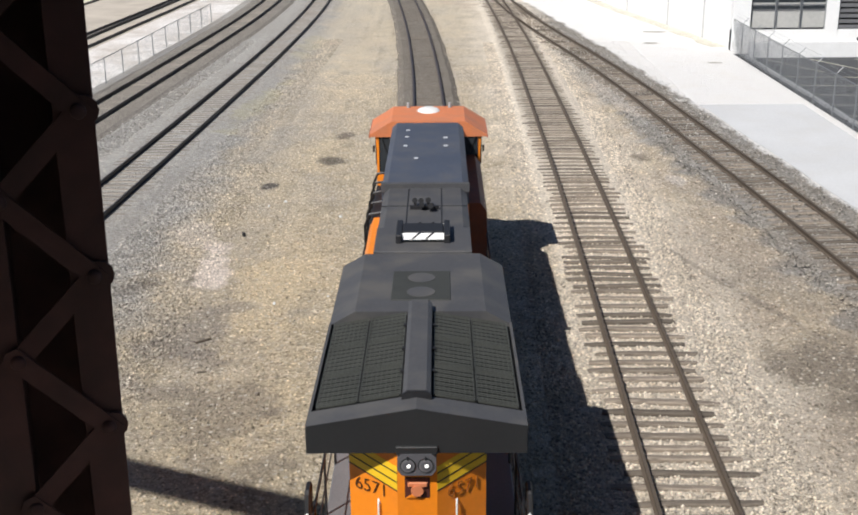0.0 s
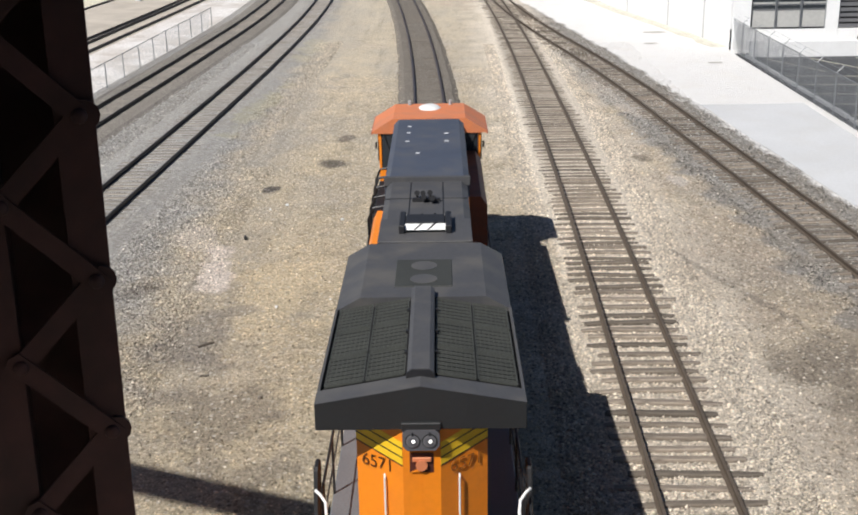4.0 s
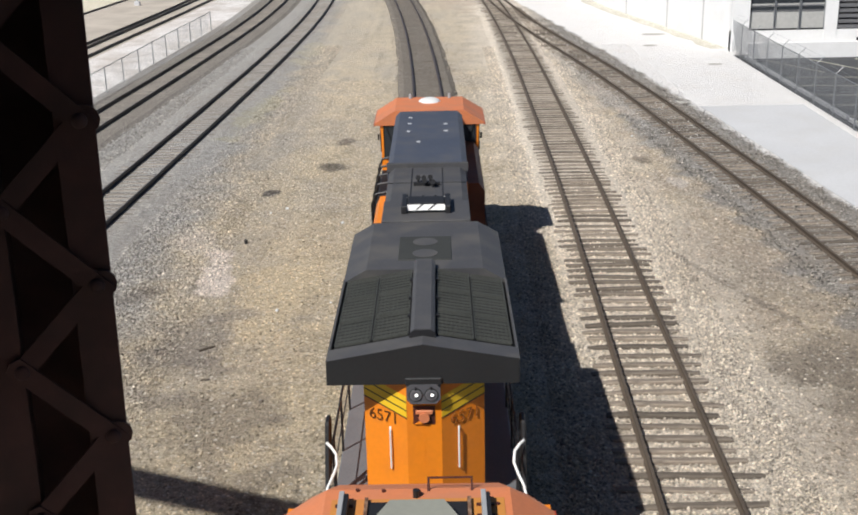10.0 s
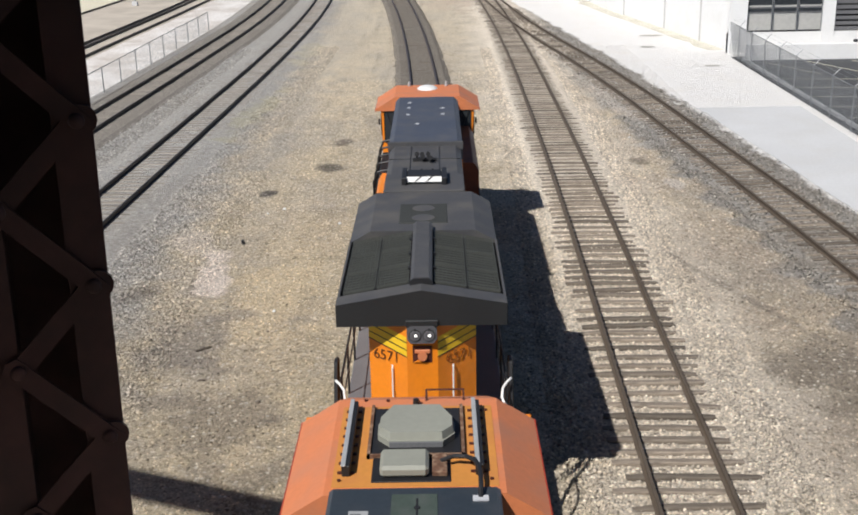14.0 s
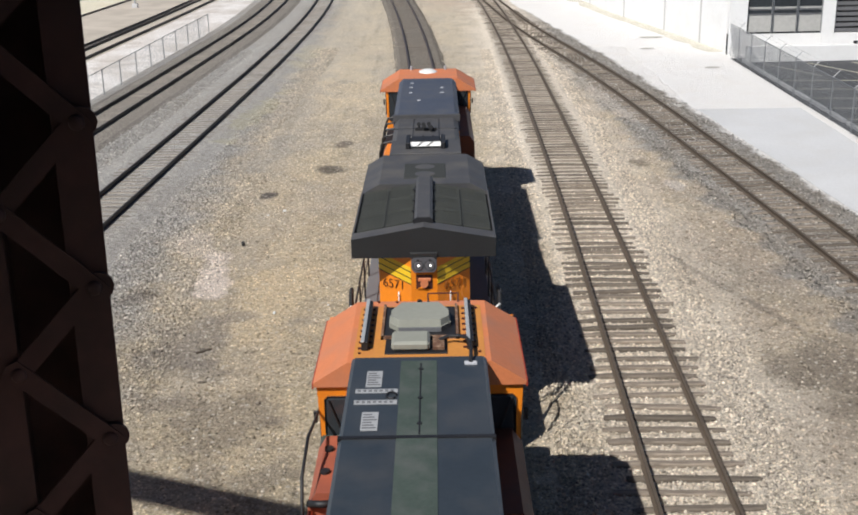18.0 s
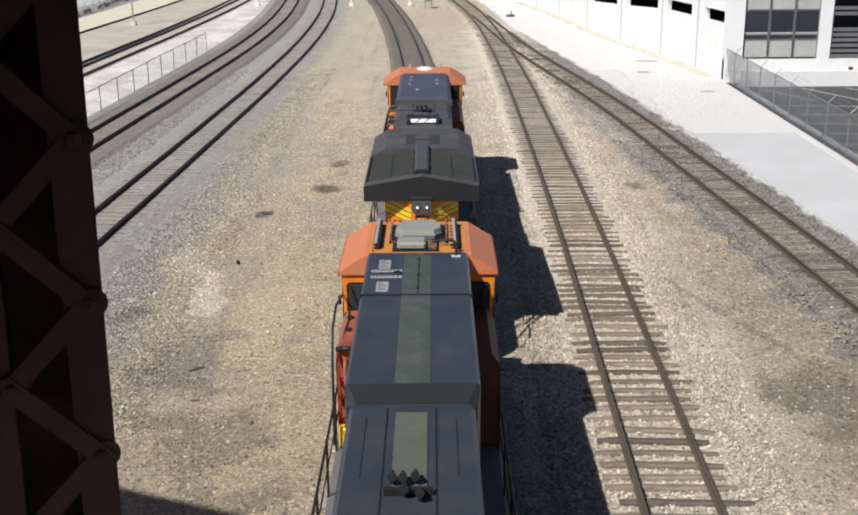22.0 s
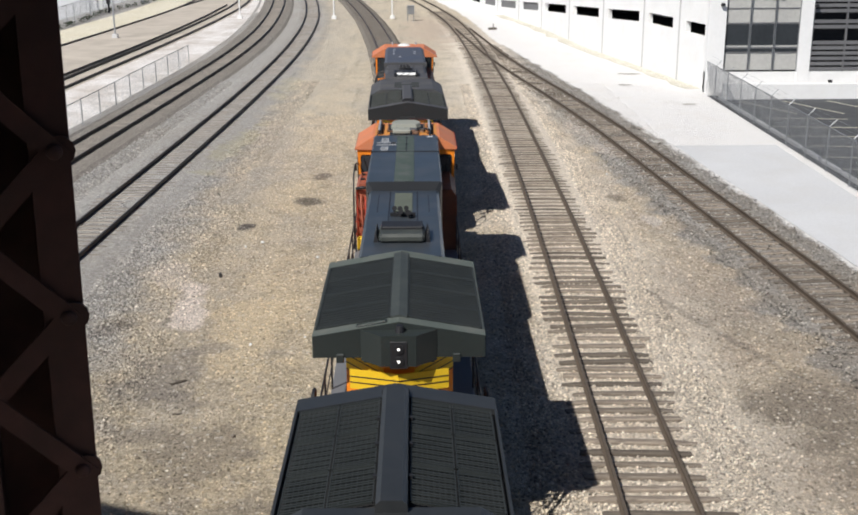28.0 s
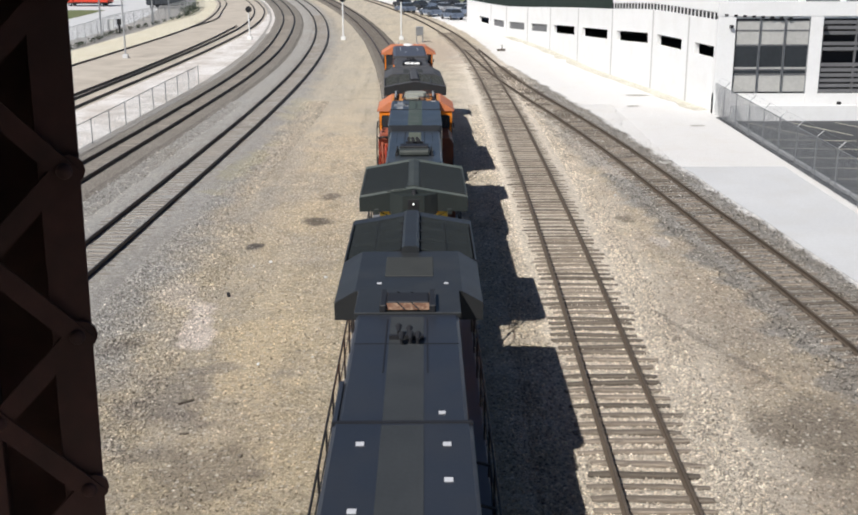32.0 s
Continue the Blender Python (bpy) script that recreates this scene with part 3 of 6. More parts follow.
near = [-5 + 1.5 * i for i in range(60)] + [85 + 4 * i for i in range(62)]
sheet("ballast_bed_1", M_BROWN, lambda y: line_a(y) - 1.75, lambda y: line_a(y) + 1.75, near, 0.10, "brown-grey ballast shoulder under a main track", "ballast", 0.5, 0.02)
sheet("ballast_bed_2", M_YARD, lambda y: line_b(y) - 1.5, lambda y: line_b(y) + 1.5, near, 0.10, "grey ballast shoulder under a main track", "ballast", 1.3, 0.02)
sheet("ballast_bed_3", M_TRACKBED, lambda y: line_t(y) - 1.3, lambda y: line_t(y) + 1.3, near, 0.19, "dark brown ballast under the middle track", "ballast", 0.45, 0.02)
sheet("stone_bed_1", M_YARD, lambda y: line_c(y) - 1.45, lambda y: line_c(y) + 1.45, near[:106], 0.012, "pale crushed stone bed under the side track", "ballast", 0.7, 0.012, 0.07)
sheet("stone_bed_2", M_YARD, lambda y: line_d(y) - 1.45, lambda y: line_d(y) + 1.45, [y for y in near if y < 97], 0.036, "grey stone bed under the diverging track", "ballast", 0.7, 0.02)
sheet("concrete_pad", M_CONC, lambda y: line_d(y) + 2.3 + 0.12 * noise.noise((y * 0.9, 0, 0)), lambda y: 18.9, [2 + 2 * i for i in range(28)] + [57.5], 0.03, "pale concrete apron beside the diverging track", "apron")
sheet("parking_lot", M_ASPHALT, lambda y: 19.4, lambda y: 70, [-20, 0, 20, 40, 60, 74], 0.012, "dark asphalt parking lot behind a fence", "parking lot")
sheet("yard_paving", M_ROAD, lambda y: line_g(y) - 3, lambda y: line_a(y) - 2.9, [30 + 5 * i for i in range(46)], 0.006, "sunbleached paving of the yard beyond the main tracks", "paving")
sheet("yard_verge", M_VERGE, lambda y: line_e(y) + 1.2, lambda y: line_a(y) - 2.7, [40 + 5 * i for i in range(28)], 0.014, "white dusty verge beside the fenced yard", "verge")
sheet("far_street", M_CONC, lambda y: -160, lambda y: line_g(y) - 9, [40 + 10 * i for i in range(22)], 0.006, "pale street beyond the yard", "street")


# ---- tracks ----
RAIL = [(-0.075, 0), (0.075, 0), (0.075, 0.012), (0.012, 0.035), (0.010, 0.125), (0.036, 0.135), (0.036, 0.172), (-0.036, 0.172), (-0.036, 0.135), (-0.010, 0.125), (-0.012, 0.035), (-0.075, 0.012)]
TIE_MESHES = []
for i in range(8):
    rnd = random.Random(40 + i)
    bm = B()
    half, wide = rnd.uniform(1.24, 1.36), rnd.uniform(0.088, 0.115)
    rings = []
    for k in range(6):
        x = -half + 2 * half * k / 5
        tip = 0.02 if k in (0, 5) else 0.0
        dy, dz = rnd.uniform(-0.014, 0.014), rnd.uniform(-0.016, 0.008) - tip
        w0, w1 = wide + rnd.uniform(-0.014, 0.012) - tip, wide + rnd.uniform(-0.014, 0.012) - tip
        prof = ((-w0, -0.15), (-w0, dz - 0.022), (-w0 * 0.72, dz), (w1 * 0.72, dz + rnd.uniform(-0.008, 0.004)), (w1, dz - 0.022), (w1, -0.15))
        rings.append([bm.verts.new((x + rnd.uniform(-0.03, 0.03) * (k in (0, 5)), dy + py, pz)) for py, pz in prof])
    for u, v in zip(rings, rings[1:]):
        for q in range(5):
            bm.faces.new((u[q], v[q], v[q + 1], u[q + 1]))
    bm.faces.new(rings[0])
    bm.faces.new(rings[-1][::-1])
    bmesh.ops.recalc_face_normals(bm, faces=bm.faces)
    me = bpy.data.meshes.new("tie")
    bm.to_mesh(me)
    bm.free()
    TIE_MESHES.append(me)


def rail_mesh(fn, side, y0, y1, z):
    bm = B()
    ys = [y0]
    while ys[-1] < y1:
        ys.append(min(y1, ys[-1] + (6 if ys[-1] < 40 else 3)))
    rings = []
    for y in ys:
        h = heading(fn, y)
        c, s = math.cos(h), math.sin(h)
        cx = fn(y) + side * 0.7535 * c
        cy = y + side * 0.7535 * s
        rings.append([bm.verts.new((cx + px * c, cy + px * s, z + pz)) for px, pz in RAIL])
    for p, q in zip(rings, rings[1:]):
        for i in range(len(p)):
            j = (i + 1) % len(p)
            bm.faces.new((p[i], p[j], q[j], q[i]))
    bm.faces.new(rings[0][::-1])
    bm.faces.new(rings[-1])
    bmesh.ops.recalc_face_normals(bm, faces=bm.faces)
    return bm


def track(label, fn, y0, y1, ztie, rail_mat, tie_mat, tie_from, tie_to, seed, askew=1.0, only=(-1, 1), head=None):
    t = thing("railway_track", label, "railway track", kind="structure")
    for side in only:
        r = part("rail", rail_mesh(fn, side, y0, y1, ztie), rail_mat, t, "steel rail")
    rnd = random.Random(seed)
    y, k = tie_from, 0
    while y < tie_to:
        ob = new("tie", TIE_MESHES[rnd.randrange(8)])
        ob.parent = t
        dx = rnd.gauss(0, 0.07) * askew
        ob.matrix_basis = pose(fn(y) + dx, y, ztie + rnd.uniform(-0.016, 0.02) * askew, 0, rnd.gauss(0, 0.25), math.degrees(heading(fn, y)) + rnd.gauss(0, 1.5) * askew)
        ob.material_slots[0].link = "OBJECT" if ob.material_slots else "DATA"
        if ob.material_slots:
            ob.material_slots[0].material = tie_mat
        y += 0.535 * (1 + rnd.uniform(-0.2, 0.2) * askew)
        k += 1
    return t


for me in TIE_MESHES:
    me.materials.append(M_TIE)
track("side track on weathered askew timber ties in pale stone", line_c, -5, 330, 0.10, M_RAIL, M_TIE, 15, 140, 1)
track("diverging track on weathered ties in grey stone", line_d, -5, 118, 0.09, M_RAIL, M_TIE, 15, 104, 2, 0.8)
track("main track on dark ties in grey ballast", line_b, 0, 330, 0.118, M_RAIL_DARK, M_TIE_MAIN, 30, 170, 3, 0.4)
track("main track on dark ties in brown ballast", line_a, 0, 330, 0.118, M_RAIL_DARK, M_TIE_MAIN, 40, 170, 4, 0.4)
track("middle track curving away under the locomotives", line_t, -30, 330, 0.195, M_RAIL_MID, M_TIE_DARK, 20, 165, 5, 0.3)
track("yard track set in dusty paving", line_e, 40, 260, 0.03, M_RAIL_DARK, M_TIE_DARK, 60, 60, 6)
track("yard track joining another", line_f, 40, 151, 0.03, M_RAIL_DARK, M_TIE_DARK, 60, 60, 7, only=(1,))
track("outer yard track set in paving", line_g, 40, 260, 0.0, M_RAIL_DARK, M_TIE_DARK, 60, 60, 8, only=(1,))
track("turnout rails leaving the outer yard track", line_h, 150, 260, 0.0, M_RAIL_DARK, M_TIE_DARK, 160, 160, 9, only=(1,))


# ---- locomotives: local y runs forward from the tail edge of the radiator wings, z from the rail head ----
def wing_z(x):
    return 4.54 - 0.175 * abs(x)


def slab_on_slope(bm, x0, x1, y0, y1, lift, thick):
    """A thin box that lies on the pitched radiator roof between x0 and x1 (both on one side)."""
    v = []
    for y in (y0, y1):
        for x in (x0, x1):
            for h in (lift, lift + thick):
                v.append(bm.verts.new((x, y, wing_z(x) + h)))
    for q in ((0, 1, 3, 2), (4, 6, 7, 5), (0, 4, 5, 1), (2, 3, 7, 6), (1, 5, 7, 3), (0, 2, 6, 4)):
        bm.faces.new([v[i] for i in q])


def grille(loco, x0, x1, y0, y1, material, pitch):
    bm = B()
    s = 1 if x0 > 0 else -1
    a, b = sorted((x0, x1), key=abs)
    for xa, xb in ((a, a + s * 0.014), (b - s * 0.014, b)):
        slab_on_slope(bm, xa, xb, y0, y1, -0.02, 0.03)
    for ya, yb in ((y0, y0 + 0.016), (y1 - 0.016, y1)):
        slab_on_slope(bm, a, b, ya, yb, -0.02, 0.03)
    n = int((y1 - y0) / pitch)
    for i in range(1, n):
        y = y0 + (y1 - y0) * i / n
        slab_on_slope(bm, a, b, y - pitch * 0.18, y + pitch * 0.18, -0.012 + 0.006 * (i % 2), 0.012)
    m = int(abs(b - a) / pitch)
    for i in range(1, m):
        x = a + (b - a) * i / m
        slab_on_slope(bm, x, x + s * pitch * 0.16, y0, y1, -0.02, 0.012)
    part("grille_panel", bm, material, loco)


def facet_plate(bm, p, q, z0, z1, out=0.006, z2=None, z3=None):
    """A thin plate on the upright face between the plan points p and q; z2, z3: heights at q when they differ."""
    p, q = Vector((*p, 0)), Vector((*q, 0))
    nrm = (q - p).cross(Vector((0, 0, 1))).normalized()
    z2, z3 = (z0 if z2 is None else z2), (z1 if z3 is None else z3)
    v = []
    for o in (0.0, out):
        for pt, za, zb in ((p, z0, z1), (q, z2, z3)):
            for z in (za, zb):
                w = pt + nrm * o
                v.append(bm.verts.new((w.x, w.y, z)))
    for f in ((0, 1, 3, 2), (4, 6, 7, 5), (0, 4, 5, 1), (2, 3, 7, 6), (1, 5, 7, 3), (0, 2, 6, 4)):
        bm.faces.new([v[i] for i in f])
    return bm


def plan_solid(bm, plan, z0, z1):
    a = [bm.verts.new((x, y, z0)) for x, y in plan]
    b = [bm.verts.new((x, y, z1)) for x, y in plan]
    bm.faces.new(a[::-1])
    bm.faces.new(b)
    n = len(a)
    for i in range(n):
        bm.faces.new((a[i], a[(i + 1) % n], b[(i + 1) % n], b[i]))
    bmesh.ops.recalc_face_normals(bm, faces=bm.faces)
    return bm


def wheel_mesh():
    bm = B()
    rod(bm, (-1.0, 0, 0), (1.0, 0, 0), 0.09, 10)
    for s in (-1, 1):
        rod(bm, (s * 0.70, 0, 0), (s * 0.73, 0, 0), 0.55, 20)
        rod(bm, (s * 0.73, 0, 0), (s * 0.84, 0, 0), 0.525, 20)
        rod(bm, (s * 0.84, 0, 0), (s * 0.90, 0, 0), 0.16, 10)
        for k in range(4):
            bx(bm, -0.02, 0.02, 0.2, 0.4, -0.05, 0.05, 0, pose(s * 0.85, 0, 0, 90 * k))
    me = bpy.data.meshes.new("wheel_set")
    bm.to_mesh(me)
    bm.free()
    me.materials.append(M_RAIL_DARK)
    return me


WHEEL = wheel_mesh()
WHEELS = []


def lower_works(loco, nose_end):
    part("walkway", bx(B(), -1.52, 1.52, -0.85, nose_end + 0.55, 1.44, 1.56, 0.02), M_DECK, loco, "grey steel walkway")
    for s in (-1, 1):
        part("side_sill", bx(B(), s * 1.5 - 0.03, s * 1.5 + 0.03, -0.8, nose_end + 0.5, 1.16, 1.43), M_BLACK, loco)
    bm = bx(B(), -1.38, 1.38, 7.1, 12.9, 0.32, 1.1, 0.14)
    part("fuel_tank", bm, M_BLACK, loco, "black fuel tank")
    part("frame", bx(B(), -0.7, 0.7, -0.6, nose_end + 0.4, 0.95, 1.44), M_BLACK, loco)
    for c in (3.4, 16.6):
        bm = B()
        for s in (-1, 1):
            bx(bm, s * 1.08 - 0.09, s * 1.08 + 0.09, c - 2.6, c + 2.6, 0.42, 0.85, 0.04)
            for k in (-1.9, 0, 1.9):
                bx(bm, s * 1.15 - 0.12, s * 1.15 + 0.12, c + k - 0.22, c + k + 0.22, 0.30, 0.72, 0.04)
        for k in (-0.95, 0.95):
            bx(bm, -1.0, 1.0, c + k - 0.15, c + k + 0.15, 0.5, 0.9)
        part("bogie", bm, M_BLACK, loco, "black six-wheel bogie frame")
        for k in (-1.9, 0, 1.9):
            w = new("wheel_set", WHEEL)
            w.parent = loco
            w.location = (0, c + k, 0.525)
            WHEELS.append((w, c + k))
    for y, d in ((-0.85, -1), (nose_end + 0.55, 1)):
        bm = bx(B(), -1.5, 1.5, min(y, y + 0.1 * d), max(y, y + 0.1 * d), 0.28, 1.45, 0.02)
        part("pilot_plate", bm, M_BLACK, loco)
        bm = bx(B(), -0.14, 0.14, min(y, y + 0.45 * d), max(y, y + 0.45 * d), 0.72, 0.98, 0.04)
        bx(bm, -0.2, 0.2, min(y + 0.3 * d, y + 0.5 * d), max(y + 0.3 * d, y + 0.5 * d), 0.68, 1.02, 0.05)
        part("coupler", bm, M_RAIL, loco, "rusty knuckle coupler")
        for s in (-1, 1):
            for k in range(4):
                ya = y - d * (0.05 + 0.12 * k)
                part("step", bx(B(), s * 1.5 - 0.28, s * 1.5 + 0.06, ya - 0.13, ya + 0.13, 0.35 + 0.3 * k, 0.38 + 0.3 * k), M_DECK, loco)


def side_rails(loco, y0, y1, material):
    for s in (-1, 1):
        bm = tube(B(), [(s * 1.50, y0, 2.58), (s * 1.50, y1, 2.58)], 0.022, 6)
        part("handrail", bm, material, loco, "dark tubular handrail")
        n = max(2, int((y1 - y0) / 1.55))
        for i in range(n + 1):
            y = y0 + (y1 - y0) * i / n
            part("stanchion", tube(B(), [(s * 1.50, y, 1.5), (s * 1.50, y, 2.6)], 0.022, 6), material, loco)
        part("lower_handrail", tube(B(), [(s * 1.50, y0, 2.08), (s * 1.50, y1, 2.08)], 0.014, 5), material, loco)


def tail_rails(loco):
    for s in (-1, 1):
        pts = [(s * 1.58, 0.42, 2.68), (s * 1.50, 0.36, 2.63), (s * 1.42, 0.28, 2.55), (s * 1.395, 0.08, 2.46), (s * 1.45, -0.04, 2.34), (s * 1.53, -0.2, 2.22), (s * 1.58, -0.45, 2.05), (s * 1.59, -0.8, 1.5)]
        part("grab_rail", tube(B(), pts, 0.024, 8), M_WHITE, loco, "white curved grab rail", True)
        part("step_rail", tube(B(), [(s * 1.58, -0.39, 1.05), (s * 1.58, 0.28, 1.9), (s * 1.58, 0.66, 2.85), (s * 1.58, 0.70, 2.88), (s * 1.58, 0.92, 2.88), (s * 1.58, 0.94, 2.84), (s * 1.58, 0.62, 2.0)], 0.044, 6), M_BLACK, loco, "dark hairpin step rail")
        part("tail_stanchion", tube(B(), [(s * 1.50, 0.75, 1.5), (s * 1.50, 0.75, 2.6)], 0.024, 6), M_BLACK, loco)
        part("end_rail", tube(B(), [(s * 0.34, -0.8, 2.54), (s * 0.72, -0.8, 2.56)], 0.026, 6), M_YELLOW, loco, "yellow end of the tail handrail")
        part("end_rail", tube(B(), [(s * 0.72, -0.8, 2.56), (s * 0.82, -0.8, 2.52), (s * 0.86, -0.8, 2.38), (s * 0.86, -0.8, 1.56)], 0.024, 8), M_WHITE, loco, "white bent tail handrail", True)
        part("end_post", tube(B(), [(s * 0.40, -0.8, 1.56), (s * 0.40, -0.8, 2.54)], 0.02, 6), M_BLACK, loco)


def writing(text, size, material, parent, m, extrude=0.006):
    cu = bpy.data.curves.new("number", "FONT")
    cu.body, cu.size, cu.extrude, cu.align_x = text, size, extrude, "CENTER"
    cu.offset = -0.006
    cu.materials.append(material)
    ob = new("number", cu)
    ob.parent = parent
    ob.matrix_basis = m
    return ob


def tail_hood(loco, number, chevrons):
    """The faceted orange end of the hood below the radiator, with stripes, number and lamp."""
    c, e = 0.04, 0.46
    plan = [(-0.95, e), (-0.27, c), (0.27, c), (0.95, e), (0.95, 1.6), (-0.95, 1.6)]
    part("tail_end", plan_solid(B(), plan, 1.56, 3.875), M_ORANGE, loco, "orange faceted hood end")
    for p, q, s in ((plan[0], plan[1], -1), (plan[2], plan[3], 1)):
        hi, lo = (3.62, 3.42)
        zp, zq = (hi + 0.12, lo + 0.1) if s < 0 else (lo + 0.1, hi + 0.12)
        part("stripe", facet_plate(B(), p, q, zp - 0.24, zp + 0.13, 0.004, zq - 0.24, zq + 0.13), M_YELLOW, loco, "yellow stripe")
        for k in (-0.25, -0.12, 0.02):
            part("pinstripe", facet_plate(B(), p, q, zp + k, zp + k + 0.02, 0.007, zq + k, zq + k + 0.02), M_BLACK, loco, "thin black stripe")
        part("stripe", facet_plate(B(), p, q, 1.62, 1.84, 0.004), M_YELLOW, loco, "yellow stripe")
        ang = math.degrees(math.atan2(q[1] - p[1], q[0] - p[0]))
        mid = ((p[0] + q[0]) / 2, (p[1] + q[1]) / 2)
        if number:
            writing(number, 0.28, M_NUMBER if s < 0 else M_NUMBERSHADE, loco, pose(mid[0] + 0.03 * s, mid[1] - 0.004, 3.14, 90, 0, ang))
        gx = mid[0] + 0.12 * -s * 0.6
        gy = mid[1] - 0.10
        part("grab_iron", tube(B(), [(gx, gy + 0.1, 3.08), (gx, gy, 3.02), (gx, gy, 2.36), (gx, gy + 0.1, 2.32)], 0.015, 6), M_WHITE, loco, "white vertical grab iron")
    part("stripe", bx(B(), -0.255, 0.255, c - 0.005, c, 1.62, 1.84), M_YELLOW, loco)
    part("door_seam", bx(B(), -0.004, 0.004, c - 0.004, c, 2.42, 3.2), M_ORANGE, loco)


M_NUMBER = mat("faded_brown_black_lettering", (0.055, 0.022, 0.008), 0.5, 0, 0.2, 20, 2, 0.0)
# paler copy for the right number, imitating its weak contrast in shade
M_NUMBERSHADE = mat("shaded_side_lettering", (0.26, 0.085, 0.012), 0.5, 0, 0.2, 20, 2, 0.0)
M_MARKER = mat("dusty_white_marker", (0.50, 0.51, 0.54), 0.6, 0, 0.15, 30, 4, 0.0)
M_LAMPGREY = mat("grey_lamp_housing_paint", (0.105, 0.105, 0.115), 0.45, 0.1, 0.1, 14, 1.0, 0.02)
M_LAMPRING = mat("mid_grey_lamp_ring", (0.16, 0.16, 0.17), 0.4, 0.2, 0.1, 14, 1.0, 0.02)
M_RECESS = mat("dark_red_brown_recess", (0.07, 0.018, 0.012), 0.6, 0, 0.2, 14, 1.0, 0.02)


def hood(loco, y0, y1, w, top, roof, body=None, ch=0.14):
    part("hood_side", prism(B(), [(-w, 1.56), (w, 1.56), (w, 4.1), (-w, 4.1)], y0, y1), body or M_ORANGE, loco, "painted hood sides")
    part("hood_roof", prism(B(), [(-w, 4.1), (w, 4.1), (w, top - ch + 0.01), (w - ch, top), (-w + ch, top), (-w, top - ch + 0.01)], y0, y1), roof, loco)


def cab(loco, y0, y1, roof_mat, eave=1.74, drop=4.11, top=4.53):
    part("cab_body", prism(B(), [(-1.5, 1.56), (1.5, 1.56), (1.5, 3.5), (1.54, drop + 0.02), (-1.54, drop + 0.02), (-1.5, 3.5)], y0, y1), M_ORANGE, loco, "orange cab walls")
    outline = [(-eave, drop - 0.06), (eave, drop - 0.06), (eave, drop), (1.06, top), (-1.06, top), (-eave, drop)]
    part("cab_roof", prism(B(), outline, y0 - 0.06, y1 - 0.12), roof_mat, loco, "faded salmon-orange cab roof")
    part("cab_brow", prism(B(), outline, y1 - 0.12, y1 + 0.18, [(-1.3, drop + 0.01), (1.3, drop + 0.01), (1.3, drop + 0.05), (0.95, top - 0.11), (-0.95, top - 0.11), (-1.3, drop + 0.05)]), roof_mat, loco)
    for s in (-1, 1):
        part("rear_window", bx(B(), s * 1.22 - 0.21, s * 1.22 + 0.21, y0 - 0.02, y0 + 0.02, 2.85, 3.97, 0.05), M_GLASS_DARK, loco, "dark rear cab window")
        part("window_wiper", tube(B(), [(s * 1.36, y0 - 0.05, 3.92), (s * 1.2, y0 - 0.05, 3.45), (s * 1.08, y0 - 0.04, 3.1)], 0.014, 5), M_BLACK, loco)
        part("side_window", bx(B(), s * 1.535 - 0.02, s * 1.535 + 0.02, y0 + 0.35, y1 - 0.45, 3.0, 3.85, 0.02), M_GLASS_DARK, loco, "dark side window")
        part("windscreen", bx(B(), s * 0.6 - 0.45, s * 0.6 + 0.45, y1 - 0.01, y1 + 0.03, 3.25, 3.95, 0.02), M_GLASS_DARK, loco, "dark windscreen")
        part("mirror", bx(B(), s * 1.60 - 0.03, s * 1.60 + 0.03, y0 + 0.25, y0 + 0.29, 3.4, 3.6, 0.01), M_BLACK, loco)
        part("eave_trim", bx(B(), s * (eave + 0.005) - 0.012, s * (eave + 0.005) + 0.012, y0 - 0.06, y1 - 0.1, drop - 0.09, drop), M_REDHOSE, loco)
    part("nose", prism(B(), [(-0.95, 1.56), (0.95, 1.56), (0.95, 2.75), (0.7, 3.15), (-0.7, 3.15), (-0.95, 2.75)], y1, y1 + 1.35,
                       [(-0.75, 1.56), (0.75, 1.56), (0.75, 2.5), (0.55, 2.85), (-0.55, 2.85), (-0.75, 2.5)]), M_ORANGE, loco, "orange short nose")


def squares(loco, spots, z, material=None):
    for x, y, a in spots:
        part("roof_patch", bx(B(), x - a / 2, x + a / 2, y - a / 2, y + a / 2, z, z + 0.012), material or M_MARKER, loco, "small pale square marker")


def horn_cluster(loco, y, turned, z=4.5):
    for i in range(5):
        x, yy = (-0.2, -0.07, 0.08, -0.05, 0.14)[i], y + (0.22, 0.2, 0.24, -0.08, -0.18)[i] * turned
        bm = rod(B(), (x, yy, z), (x, yy, z + 0.13), 0.03, 8)
        rod(bm, (x, yy + 0.1 * turned, z + 0.12), (x, yy - 0.1 * turned, z + 0.15), 0.025, 10, 0.06)
        part("air_horn", bm, M_BLACK, loco, "black air horn")
    part("horn_bracket", bx(B(), -0.3, 0.3, y - 0.06, y + 0.02, z, z + 0.08), M_BLACK, loco)


